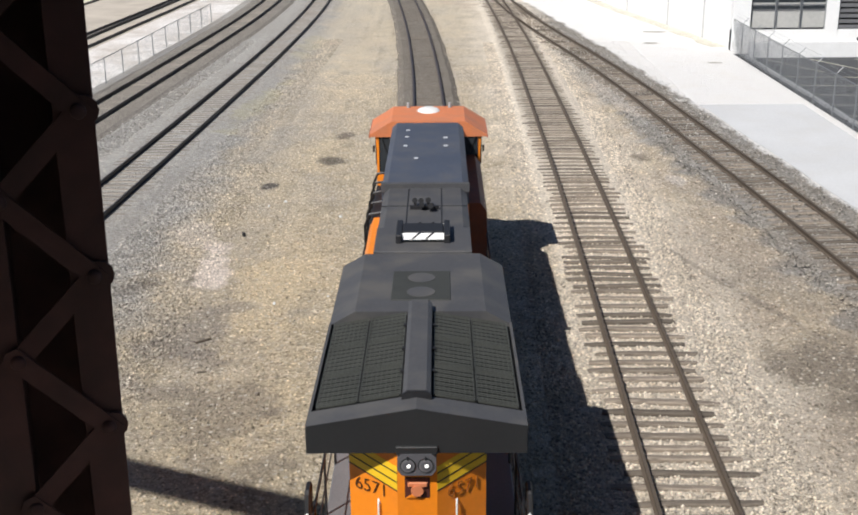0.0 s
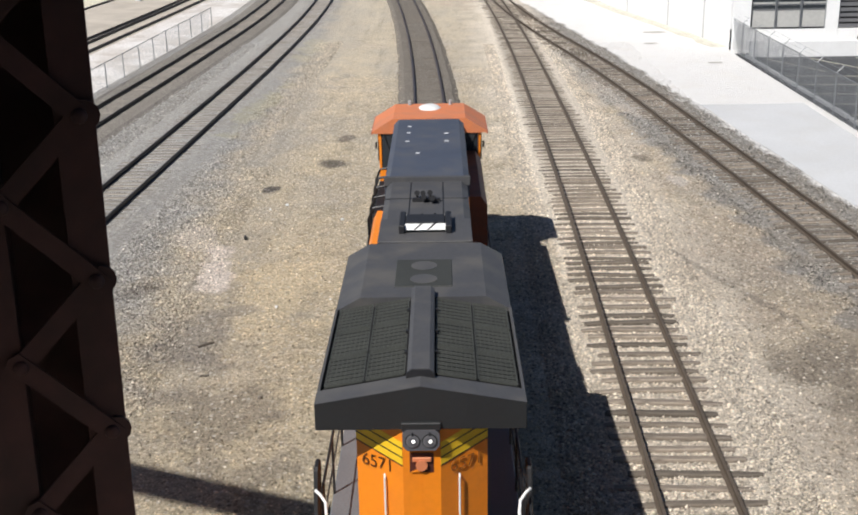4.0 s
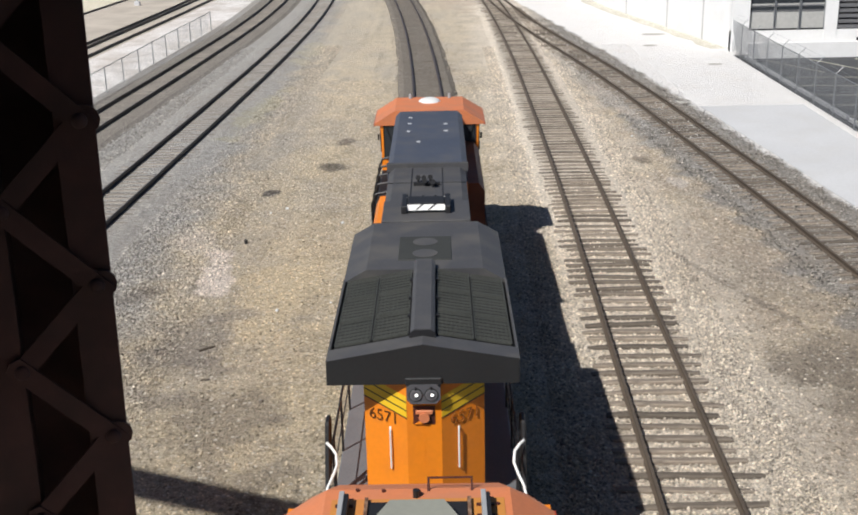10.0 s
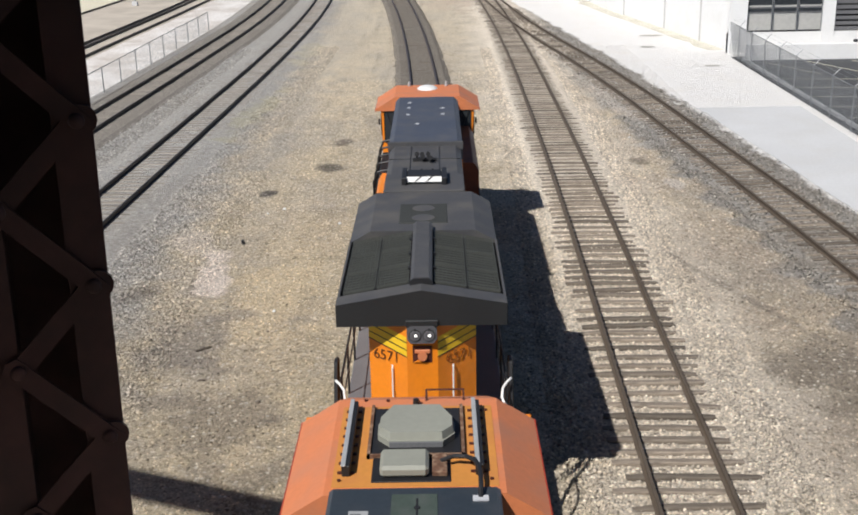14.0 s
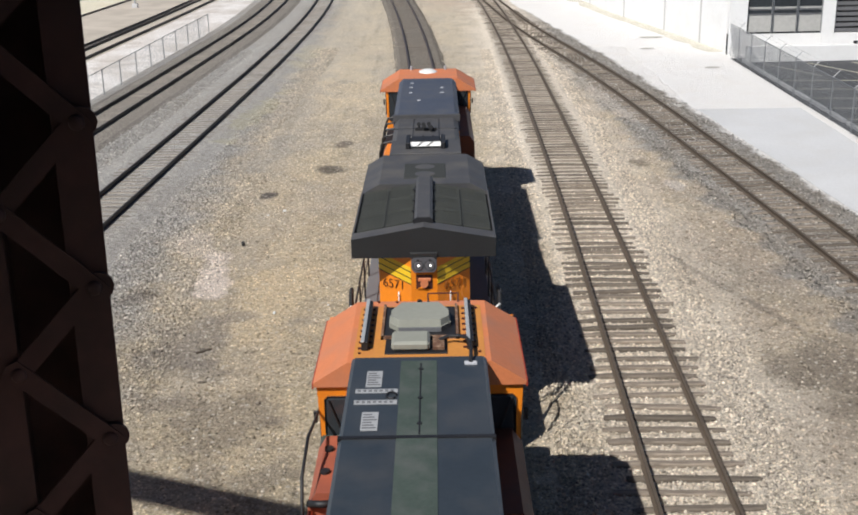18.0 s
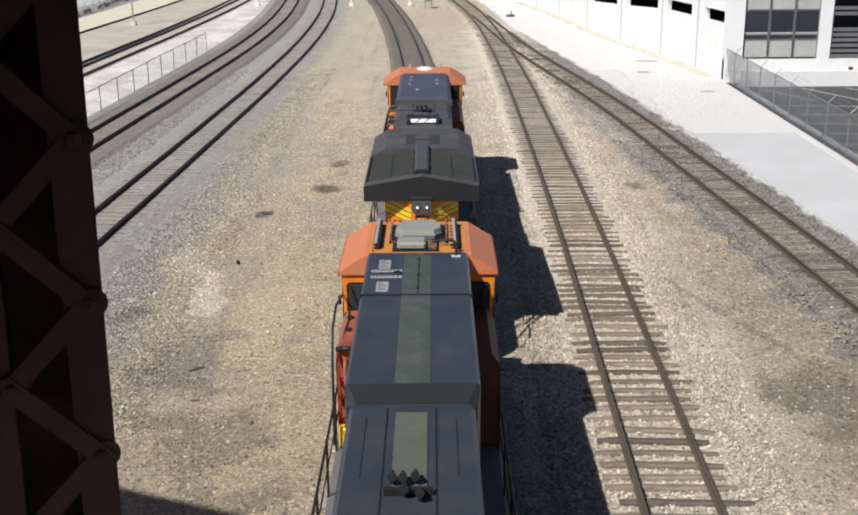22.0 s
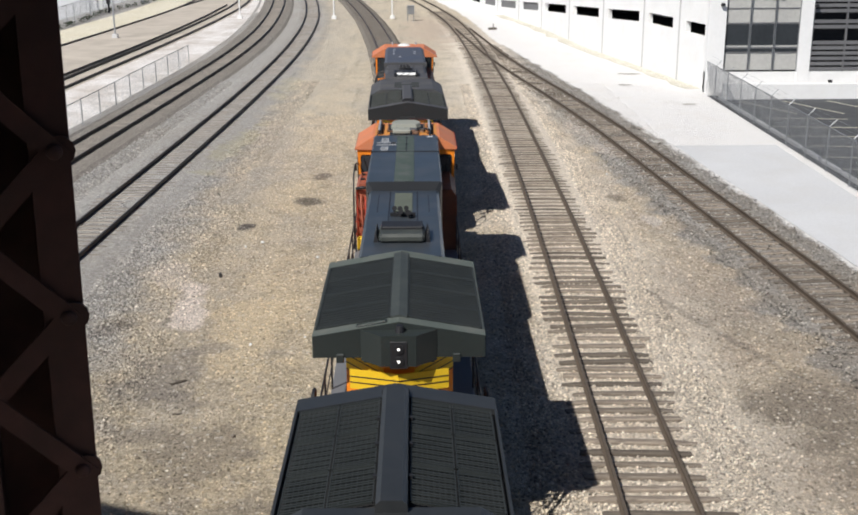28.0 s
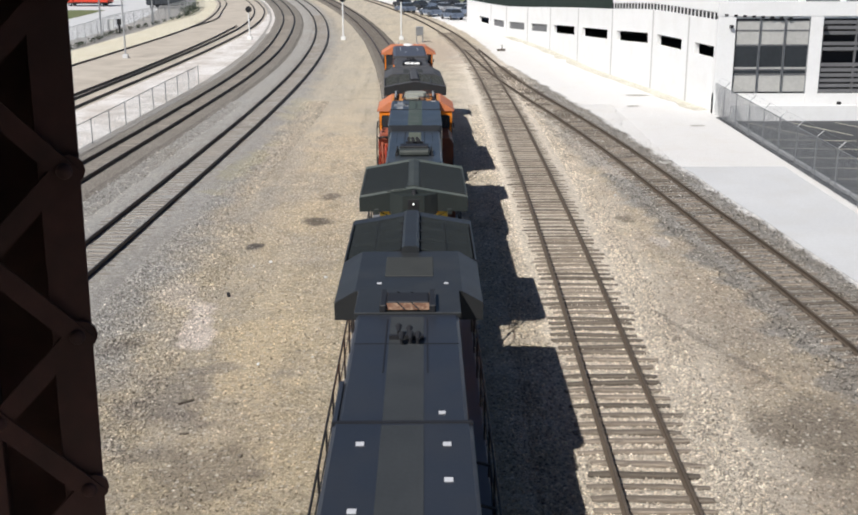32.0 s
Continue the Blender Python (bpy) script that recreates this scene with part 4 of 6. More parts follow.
def late_model(exhaust, roof, plain_roof, marks, number, wire):
    """The newer locomotive: radiator wings with a long forward half, exhaust box, wide roof panel behind the cab."""
    loco = thing("locomotive", "orange diesel locomotive with charcoal roof and wide radiator wings", "locomotive", group="coupled locomotives")
    lower_works(loco, 22.2)
    part("hood_side", prism(B(), [(-0.93, 1.56), (0.93, 1.56), (0.93, 3.98), (-0.93, 3.98)], 1.3, 6.7), M_ORANGE, loco, "painted hood sides")
    if number:
        # sides navy up to the roof seam, orange beyond it
        hood(loco, 6.5, 11.05, 0.93, 4.5, roof, M_NAVY)
        hood(loco, 11.05, 17.45, 0.98, 4.58, plain_roof)
        part("roof_seam", bx(B(), -0.99, 0.99, 10.98, 11.12, 4.40, 4.60), roof, loco)
    else:
        # navy sides: the near-black shade beside this hood, set as colour
        hood(loco, 6.5, 13.0, 0.95, 4.5, plain_roof, M_NAVY, 0.06)
        hood(loco, 13.0, 17.45, 1.0, 4.58, plain_roof, M_NAVY, 0.06)
        part("roof_seam", bx(B(), -1.005, 1.005, 12.95, 13.03, 4.42, 4.59), M_BLACK, loco)
        part("side_lip", bx(B(), 0.955, 1.03, 11.2, 12.9, 4.2, 4.49, 0.01), M_NAVY, loco)
    if not number:
        part("walk_strip", bx(B(), -0.30, 0.30, 8.15, 12.9, 4.49, 4.506), M_NAVYSTRIP, loco, "grimy walking strip")
        part("walk_strip", bx(B(), -0.30, 0.30, 13.1, 17.4, 4.57, 4.588), M_NAVYSTRIP, loco, "grimy walking strip")
    for x in (-0.36, 0.36):
        part("hatch_seam", bx(B(), x - 0.01, x + 0.01, 8.3, 10.9, 4.49, 4.512), M_BLACK, loco)
    part("hatch_seam", bx(B(), -0.9, 0.9, 9.55, 9.57, 4.49, 4.508), M_BLACK, loco)
    # radiator wings
    low = [(-1.48, 3.88), (1.48, 3.88)]
    rim = low + [(1.48, wing_z(1.48)), (0, 4.54), (-1.48, wing_z(1.48))]
    part("radiator_rim", prism(B(), rim, 0.0, 0.42), roof, loco, "charcoal tail rim of the radiator housing")
    # tail face in a darker grey than the rim above it
    part("tail_plate", prism(B(), [(-1.47, 3.885), (1.47, 3.885), (1.47, wing_z(1.47)), (0, 4.535), (-1.47, wing_z(1.47))], -0.012, 0.0), M_DARKGREY, loco, "dark grey tail face of the radiator")
    core = [(-1.44, 3.95), (1.44, 3.95), (1.44, wing_z(1.44) - 0.08), (0, 4.46), (-1.44, wing_z(1.44) - 0.08)]
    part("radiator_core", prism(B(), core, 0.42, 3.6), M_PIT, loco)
    for s in (-1, 1):
        part("radiator_side", bx(B(), s * 1.46 - 0.02, s * 1.46 + 0.02, 0.42, 3.6, 3.92, wing_z(1.46)), roof, loco)
        for i in range(2):
            for j in range(3):
                grille(loco, s * (0.225 + 0.595 * i), s * (0.795 + 0.595 * i), 0.50 + 1.01 * j, 0.465 + 1.01 * (j + 1), wire, 0.068)
    part("ridge_cap", prism(B(), [(-0.2, 4.44), (0.2, 4.44), (0.19, 4.59), (0.13, 4.64), (-0.13, 4.64), (-0.19, 4.59)], 0.36, 3.72), roof, loco, "raised centre cap between the radiator grilles")
    part("cap_end", prism(B(), [(-0.21, 4.44), (0.21, 4.44), (0.20, 4.585), (0.13, 4.63), (-0.13, 4.63), (-0.20, 4.585)], 0.33, 0.36), M_BLACK, loco, "black end plate of the centre cap")
    for y in (1.2, 2.0, 2.9):
        for s in (-1, 1):
            part("cap_clamp", bx(B(), s * 0.22 - 0.03, s * 0.22 + 0.03, y - 0.03, y + 0.03, 4.48, 4.55), M_BLACK, loco)
    front = low + [(1.48, 4.24), (1.06, 4.48), (-1.06, 4.48), (-1.48, 4.24)]
    bm = prism(B(), front, 3.6, 6.5)
    part("dynamic_brake_housing", bm, roof, loco, "charcoal housing with chamfered shoulders")
    part("housing_end", prism(B(), low + [(1.47, 4.235), (1.055, 4.475), (-1.055, 4.475), (-1.47, 4.235)], 6.5, 6.515), M_DARKGREY, loco)
    part("roof_vent", bx(B(), -0.5, 0.5, 4.1, 5.5, 4.47, 4.495, 0.01), M_VENT, loco, "flat vent screen")
    for y in (4.45, 5.15) if number else ():
        part("fan_hub", rod(B(), (0, y, 4.49), (0, y, 4.503), 0.24, 16), M_ROOF, loco)
    # exhaust
    part("exhaust_base", bx(B(), -0.99 if not number else -0.92, 0.99 if not number else 0.92, 6.53, 8.02, 4.44, 4.54 if not number else 4.512, 0.01), roof, loco)
    part("exhaust_top", bx(B(), -0.40, 0.40, 7.2, 7.8, 4.5, 4.68, 0.03), M_BLACK, loco)
    for a, b in ((7.2, 7.05), (7.8, 7.95)):
        bm = B()
        v = [bm.verts.new(q) for q in ((-0.40, a, 4.66), (0.40, a, 4.66), (0.40, b, 4.575), (-0.40, b, 4.575), (-0.40, a, 4.5), (0.40, a, 4.5))]
        for q in ((0, 1, 2, 3), (0, 3, 4), (1, 5, 2), (3, 2, 5, 4), (0, 4, 5, 1)):
            bm.faces.new([v[i] for i in q])
        bmesh.ops.recalc_face_normals(bm, faces=bm.faces)
        part("exhaust_flap", bm, exhaust, loco, "sloped exhaust panel")
        for x in (-0.13, 0.13):
            part("flap_rib", tube(B(), [(x - 0.08, b, 4.58), (x + 0.08, a, 4.685)], 0.012, 5), M_BLACK, loco)
    for s in (-1, 1):
        part("exhaust_cheek", bx(B(), s * 0.46 - 0.06, s * 0.46 + 0.06, 7.0, 8.0, 4.5, 4.68, 0.02), M_BLACK, loco)
    horn_cluster(loco, 9.35, 1)
    # tail
    tail_hood(loco, number, False)
    bm = B()
    prism(bm, [(-0.26, 3.66), (-0.20, 3.58), (0.20, 3.58), (0.26, 3.66), (0.26, 3.84), (0.20, 3.90), (-0.20, 3.90), (-0.26, 3.84)], -0.075, 0.2)
    part("headlight_box", bm, M_LAMPGREY, loco, "grey twin headlight housing")
    part("lamp_hood", bx(B(), -0.28, 0.28, -0.06, 0.2, 3.88, 4.0, 0.012), M_DARKGREY, loco, "dark bracket above the headlights")
    for x in (-0.12, 0.12):
        part("lamp_ring", rod(B(), (x, -0.085, 3.735), (x, -0.06, 3.735), 0.108, 18), M_DARKGREY, loco)
        part("lamp_ring", rod(B(), (x, -0.097, 3.735), (x, -0.06, 3.735), 0.092, 18), M_LAMPRING, loco)
        part("lamp_reflector", rod(B(), (x, -0.103, 3.735), (x, -0.065, 3.735), 0.066, 16), M_LAMPGREY, loco)
        # small offset glowing disc imitates the highlight on the grey lens
        part("headlight", rod(B(), (x + 0.012, -0.111, 3.74), (x + 0.012, -0.1, 3.74), 0.024, 14), M_LENS, loco, "headlight with a glowing bright spot")
        part("lamp_clip", bx(B(), x - 0.012, x + 0.012, -0.1, -0.065, 3.82, 3.865), M_BLACK, loco)
    part("class_light_recess", bx(B(), -0.17, 0.17, 0.032, 0.045, 3.18, 3.49), M_RECESS, loco)
    part("class_light_plate", bx(B(), -0.13, 0.14, -0.01, 0.032, 3.36, 3.43, 0.012), M_SALMON, loco)
    part("class_light_plate", rod(B(), (0.0, -0.025, 3.31), (0.0, 0.032, 3.31), 0.085, 12), M_SALMON, loco)
    part("class_light_plate", prism(B(), [(-0.15, 3.19), (0.0, 3.19), (-0.03, 3.25)], 0.01, 0.032), M_ORANGE, loco)
    tail_rails(loco)
    side_rails(loco, 0.6, 16.9, M_BLACK)
    # cab end
    cab(loco, 18.65, 20.9, M_SALMON, 1.70, 3.98, 4.37)
    # added filler that closes the gap between hood and cab
    part("cab_neck", prism(B(), [(-1.02, 1.56), (1.02, 1.56), (1.02, 4.1), (0.9, 4.3), (-0.9, 4.3), (-1.02, 4.1)], 17.45, 18.6), M_BLACK, loco, "black filler between hood and cab")
    if number:
        part("side_cabinet", prism(B(), [(0.985, 1.56), (1.50, 1.56), (1.50, 3.15), (1.34, 3.38), (0.985, 3.38)], 13.6, 18.6), M_SHADERED, loco, "equipment cabinet beside the hood, orange darkened for shade")
        part("equipment_rack", bx(B(), -1.42, -0.985, 12.6, 16.9, 1.56, 2.95, 0.03), M_BLACK, loco, "black equipment rack beside the hood")
        for i in range(5):
            y = 12.5 + 0.95 * i
            part("rack_hoop", tube(B(), [(-1.0, y, 3.5), (-1.36, y + 0.05, 3.42), (-1.5, y + 0.35, 3.05), (-1.5, y + 0.5, 2.4)], 0.035, 6), M_BLACK, loco, "dark bent hoop")
        part("side_cabinet", prism(B(), [(-1.30, 1.56), (-0.935, 1.56), (-0.935, 3.6), (-1.20, 3.6), (-1.30, 3.4)], 8.1, 11.7), M_ORANGE, loco, "orange door bulge beside the hood")
    for y in () if number else (11.6, 13.0, 14.4, 15.8):
        part("filter_frame", tube(B(), [(-1.0, y, 3.3), (-1.35, y, 3.2), (-1.35, y + 0.9, 2.6), (-1.0, y + 0.9, 2.6)], 0.03, 6), M_BLACK, loco, "dark bent pipe bracket")
    bm = B()
    bmesh.ops.create_uvsphere(bm, u_segments=20, v_segments=10, radius=1, matrix=Matrix.LocRotScale((0, 20.15, 4.33), None, (0.36, 0.48, 0.14)))
    part("air_conditioner", bm, M_WHITE, loco, "white domed roof unit", True)
    for x in (-0.62, 0.64):
        part("antenna", rod(B(), (x, 20.6, 4.3), (x, 20.6, 4.52), 0.06, 8, 0.04), M_LIGHTGREY, loco)
    squares(loco, [q for q in marks if q[1] > 13 or q[1] > 10 and number], 4.582)
    squares(loco, [q for q in marks if 10 < q[1] <= 13 and not number], 4.502)
    squares(loco, [q for q in marks if q[1] < 10], 4.48)
    return loco


def older_model():
    """The older locomotive: shorter radiator wings, long flat roof block with a worn green walk strip, bare cab roof with housings."""
    loco = thing("locomotive", "orange diesel locomotive with faded blue-black roof and green strip", "locomotive", group="coupled locomotives")
    lower_works(loco, 21.3)
    part("hood_side", bx(B(), -0.9, 0.9, 1.3, 4.26, 1.56, 3.93), M_SHADEORANGE, loco, "hood sides, orange darkened for shade")
    hood(loco, 4.26, 10.1, 0.90, 4.42, M_ROOFDEEP, M_BLACK, 0.07)
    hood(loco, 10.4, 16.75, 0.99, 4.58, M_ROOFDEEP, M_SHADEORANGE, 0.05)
    part("roof_block_end", prism(B(), [(-0.99, 3.2), (0.99, 3.2), (0.99, 4.54), (0.94, 4.58), (-0.94, 4.58), (-0.99, 4.54)], 10.4, 10.05,
                                 [(-0.93, 3.2), (0.93, 3.2), (0.93, 4.36), (0.8, 4.43), (-0.8, 4.43), (-0.93, 4.36)]), M_DARKGREY, loco)
    part("roof_seam", bx(B(), -1.0, 1.0, 14.2, 14.27, 4.5, 4.595), M_BLACK, loco)
    part("walk_strip", bx(B(), -0.26, 0.26, 10.42, 16.6, 4.5, 4.588), M_STRIPE, loco, "worn green walking strip")
    part("walk_strip", bx(B(), -0.22, 0.22, 7.6, 9.75, 4.40, 4.432), M_STRIPEPALE, loco, "worn green walking strip")
    for x in (-0.34, 0.34):
        part("hatch_seam", bx(B(), x - 0.012, x + 0.012, 6.3, 9.9, 4.4, 4.43), M_BLACK, loco)
    for x in (-0.62, 0.62):
        part("hatch_seam", bx(B(), x - 0.008, x + 0.008, 7.9, 9.6, 4.4, 4.425), M_BLACK, loco)
    part("strip_seam", bx(B(), 0.02, 0.04, 14.3, 16.5, 4.58, 4.594), M_BLACK, loco)
    for y in (14.6, 15.35, 16.3):
        part("strip_bolt", rod(B(), (0.03, y, 4.58), (0.03, y, 4.60), 0.035, 8), M_BLACK, loco)
    # muffler
    bm = bx(B(), -0.5, 0.5, 5.2, 6.15, 4.42, 4.62, 0.06)
    part("muffler", bm, M_ROOFGREEN, loco, "raised muffler box")
    part("muffler_mouth", bx(B(), -0.46, 0.46, 5.62, 6.12, 4.60, 4.68, 0.02), M_BLACK, loco, "black exhaust mouth")
    for s in (-1, 1):
        part("muffler_cheek", prism(B(), [(s * 0.56 - 0.06, 4.42), (s * 0.56 + 0.06, 4.42), (s * 0.56, 4.64)], 5.3, 6.1), M_BLACK, loco)
    horn_cluster(loco, 7.5, 1, 4.43)
    # radiator wings
    low = [(-1.5, 3.88), (1.5, 3.88)]
    full = low + [(1.5, wing_z(1.5)), (0, 4.54), (-1.5, wing_z(1.5))]
    part("radiator_rim", prism(B(), full, 0.0, 0.28), M_RIMGREEN, loco, "dark green tail rim of the radiator housing")
    part("radiator_rim", prism(B(), full, 3.9, 4.3), M_RIMGREEN, loco, "pale green dusty front rim of the radiator housing")
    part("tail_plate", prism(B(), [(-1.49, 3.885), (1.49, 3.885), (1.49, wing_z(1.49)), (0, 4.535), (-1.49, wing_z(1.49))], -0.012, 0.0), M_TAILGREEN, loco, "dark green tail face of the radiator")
    core = [(-1.46, 3.95), (1.46, 3.95), (1.46, wing_z(1.46) - 0.07), (0, 4.47), (-1.46, wing_z(1.46) - 0.07)]
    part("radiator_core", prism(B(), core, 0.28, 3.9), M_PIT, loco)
    for s in (-1, 1):
        part("radiator_side", bx(B(), s * 1.48 - 0.02, s * 1.48 + 0.02, 0.28, 3.9, 3.92, wing_z(1.48)), M_ROOFGREEN, loco)
        for j in range(4):
            grille(loco, s * 0.16, s * 1.45, 0.32 + 0.89 * j, 0.32 + 0.89 * (j + 1), M_DARKMESH, 0.06)
    part("ridge_cap", prism(B(), [(-0.15, 4.44), (0.15, 4.44), (0.15, 4.54), (0.0, 4.58), (-0.15, 4.54)], 0.25, 4.1), M_ROOFGREEN, loco)
    # tail
    tail_hood(loco, "", True)
    plan = [(-0.66, -0.02), (-0.3, -0.33), (0.3, -0.33), (0.66, -0.02)]
    part("lamp_bulge", plan_solid(B(), plan, 3.84, 4.40), M_TAILGREEN, loco, "faceted dark lamp bulge")
    part("lamp_bracket", bx(B(), -0.15, 0.15, -0.345, -0.325, 3.80, 4.30, 0.01), M_BLACK, loco, "black twin lamp bracket")
    part("beacon", rod(B(), (0.02, -0.12, 4.40), (0.02, -0.12, 4.52), 0.085, 12, 0.06), M_BLACK, loco, "dark roof beacon")
    part("rim_hatch", tube(B(), [(-0.72, 0.06, 4.435), (-0.72, 0.2, 4.437), (-0.22, 0.2, 4.525), (-0.22, 0.06, 4.523), (-0.72, 0.06, 4.435)], 0.014, 5), M_TAILGREEN, loco, "thin hatch outline")
    for x in (-1.02, -0.55, 0.55, 1.0):
        part("lifting_lug", bx(B(), x - 0.07, x + 0.07, -0.05, 0.0, 3.80, 3.96, 0.015), M_TAILGREEN, loco, "small lifting lug")
    for z in (3.95, 4.17):
        part("lamp_ring", rod(B(), (0, -0.37, z), (0, -0.33, z), 0.085, 14), M_BLACK, loco)
        part("headlight", rod(B(), (0, -0.385, z), (0, -0.365, z), 0.022, 12), M_LENS, loco, "headlight with a glowing bright spot")
    for p, q in (((-0.86, 0.09), (0, -0.17)), ((0, -0.17), (0.86, 0.09))):
        part("chevron", facet_plate(B(), p, q, 3.28, 3.64, 0.02), M_YELLOW, loco, "yellow chevron band")
        for k in (3.39, 3.50):
            part("pinstripe", facet_plate(B(), p, q, k, k + 0.02, 0.026), M_BLACK, loco)
    tail_rails(loco)
    side_rails(loco, 0.6, 15.9, M_BLACK)
    # cab
    cab(loco, 16.75, 19.3, M_SALMON, 1.58, 4.2)
    for s, x in ((-1, -0.83), (1, 0.76)):
        bar = part("antenna_bar", bx(B(), x - 0.045, x + 0.055, 17.1, 18.85, 4.536, 4.68, 0.01), M_BLACK, loco, "black roof bar with a pale top")
        # pale strip over the left part of the black bar
        part("bar_top", bx(B(), x - 0.05, x + 0.008, 17.08, 18.87, 4.68, 4.70, 0.006), M_LIGHTGREY, bar, "light grey strip along the bar top")
        for i in range(8):
            part("bar_foot", bx(B(), x - 0.10, x + 0.10, 17.16 + 0.23 * i, 17.195 + 0.23 * i, 4.535, 4.56), M_RECESS, loco)
    part("roof_pad", bx(B(), -0.98, 0.98, 16.85, 18.95, 4.52, 4.536), M_OCHRE, loco, "worn ochre centre of the cab roof")
    part("roof_pan", bx(B(), -0.56, 0.56, 17.6, 18.85, 4.53, 4.56, 0.01), M_BLACK, loco)
    ac = [(-0.31, 18.62), (0.31, 18.62), (0.47, 18.25), (0.47, 17.98), (0.33, 17.80), (-0.33, 17.80), (-0.47, 17.98), (-0.47, 18.25)]
    bm = plan_solid(B(), [(x * 1.03, 18.2 + (y - 18.2) * 1.05) for x, y in ac], 4.56, 4.64)
    lo = [bm.verts.new((x * 1.0, y, 4.64)) for x, y in ac]
    hi = [bm.verts.new((x * 0.96, 18.2 + (y - 18.2) * 0.93, 4.74)) for x, y in ac]
    bm.faces.new(hi)
    for i in range(8):
        bm.faces.new((lo[i], lo[(i + 1) % 8], hi[(i + 1) % 8], hi[i]))
    bmesh.ops.recalc_face_normals(bm, faces=bm.faces)
    unit = part("air_conditioner", bm, M_BEIGE, loco, "pale olive-grey faceted roof air conditioner")
    part("front_grille", bx(B(), -0.33, 0.33, 17.75, 17.785, 4.565, 4.63), M_DECK, unit)
    for x0, x1, y0, y1 in ((-0.6, 0.6, 17.52, 17.56), (-0.6, -0.56, 17.52, 18.9), (0.56, 0.6, 17.52, 18.9)):
        part("pan_rim", bx(B(), x0, x1, y0, y1, 4.536, 4.59), M_RUSTBROWN, loco)
    for x, y in ((-0.9, 17.0), (-0.9, 18.8), (0.9, 17.0), (0.9, 18.8), (0, 19.1), (-0.4, 19.12), (-0.7, 19.14)):
        part("roof_bolt", rod(B(), (x, y, 4.5), (x, y, 4.56), 0.022, 6), M_RECESS, loco)
    part("roof_eye", rod(B(), (-0.02, 19.0, 4.5), (-0.02, 19.0, 4.62), 0.04, 8), M_BLACK, loco)
    part("roof_pan", bx(B(), -0.52, 0.42, 16.95, 17.56, 4.53, 4.55, 0.005), M_BLACK, loco)
    part("roof_box", bx(B(), -0.42, 0.16, 17.02, 17.5, 4.55, 4.70, 0.04), M_BEIGE, loco, "small pale grey roof box")
    part("junction_box", bx(B(), 0.2, 0.38, 17.05, 17.5, 4.55, 4.62, 0.01), M_RUSTBROWN, loco)
    part("cable", tube(B(), [(0.3, 17.3, 4.62), (0.45, 17.34, 4.66), (0.6, 17.3, 4.68), (0.7, 17.2, 4.69), (0.75, 17.05, 4.69), (0.765, 16.85, 4.67), (0.76, 16.65, 4.65), (0.75, 16.5, 4.59)], 0.03, 8), M_BLACK, loco, "black cable")
    part("cable_foot", bx(B(), 0.66, 0.84, 16.44, 16.54, 4.58, 4.6), M_MARKER, loco)
    part("grab_bar", tube(B(), [(0.12, 19.12, 4.50), (0.12, 19.2, 4.66), (0.62, 19.2, 4.66), (0.62, 19.12, 4.50)], 0.018, 6), M_RECESS, loco, "dark grab bar over the brow")
    part("grab_bar", tube(B(), [(0.12, 19.32, 4.43), (0.62, 19.32, 4.43)], 0.018, 6), M_RECESS, loco)
    for y in (16.05, 14.75):
        card = part("roof_placard", bx(B(), -0.73, -0.51, y - 0.32, y + 0.2, 4.58, 4.588), M_LIGHTGREY, loco, "pale printed placard")
        for k in range(6):
            part("print_line", bx(B(), -0.71, -0.53 - 0.03 * (k % 3), y - 0.27 + 0.075 * k, y - 0.235 + 0.075 * k, 4.588, 4.591), M_DECK, card)
    for y in (15.25, 15.6):
        card = part("roof_placard", bx(B(), -0.86, -0.28, y - 0.06, y + 0.06, 4.58, 4.588), M_LIGHTGREY, loco, "pale printed strip")
        for k in range(7):
            part("print_line", bx(B(), -0.83 + 0.075 * k, -0.785 + 0.075 * k, y - 0.03, y + 0.03, 4.588, 4.591), M_DECK, card)
    part("lifting_ring", tube(B(), [(-0.36 + 0.07 * math.cos(a * 0.7), 15.43 + 0.1 * math.sin(a * 0.7), 4.6) for a in range(9)], 0.014, 6), M_BLACK, loco, "dark lifting ring")
    bm = prism(B(), [(0.995, 1.56), (1.52, 1.56), (1.52, 3.2), (1.36, 3.42), (0.995, 3.42)], 14.3, 16.7)
    part("side_cabinet", bm, M_SHADERED, loco, "equipment cabinet beside the hood, orange darkened for shade")
    bm = prism(B(), [(-1.5, 1.56), (-0.995, 1.56), (-0.995, 3.5), (-1.38, 3.5), (-1.5, 3.3)], 14.75, 16.38)
    part("side_cabinet", bm, M_MAROON, loco, "faded maroon rounded cabinet")
    part("cabinet_band", bx(B(), -1.49, -0.995, 16.39, 16.72, 1.6, 3.35, 0.02), M_STRIPE, loco, "grey-green band")
    part("tool_box", bx(B(), 0.92, 1.40, 7.6, 8.9, 1.56, 2.2, 0.02), M_SHADERED, loco, "dark red-brown tool box")
    for y in (15.3, 15.95):
        part("lifting_eye", rod(B(), (-1.3, y, 3.48), (-1.3, y, 3.54), 0.07, 10), M_BLACK, loco)
    for i in range(4):
        x = -1.46 + 0.13 * i
        part("air_hose", tube(B(), [(x, 14.72, 3.25 - 0.08 * i), (x - 0.01, 14.6, 3.1 - 0.1 * i), (x + 0.03, 14.55, 2.4), (x, 14.62, 1.6)], 0.035, 6), M_REDHOSE if i % 2 == 0 else M_MAROON, loco, "red air hose", True)
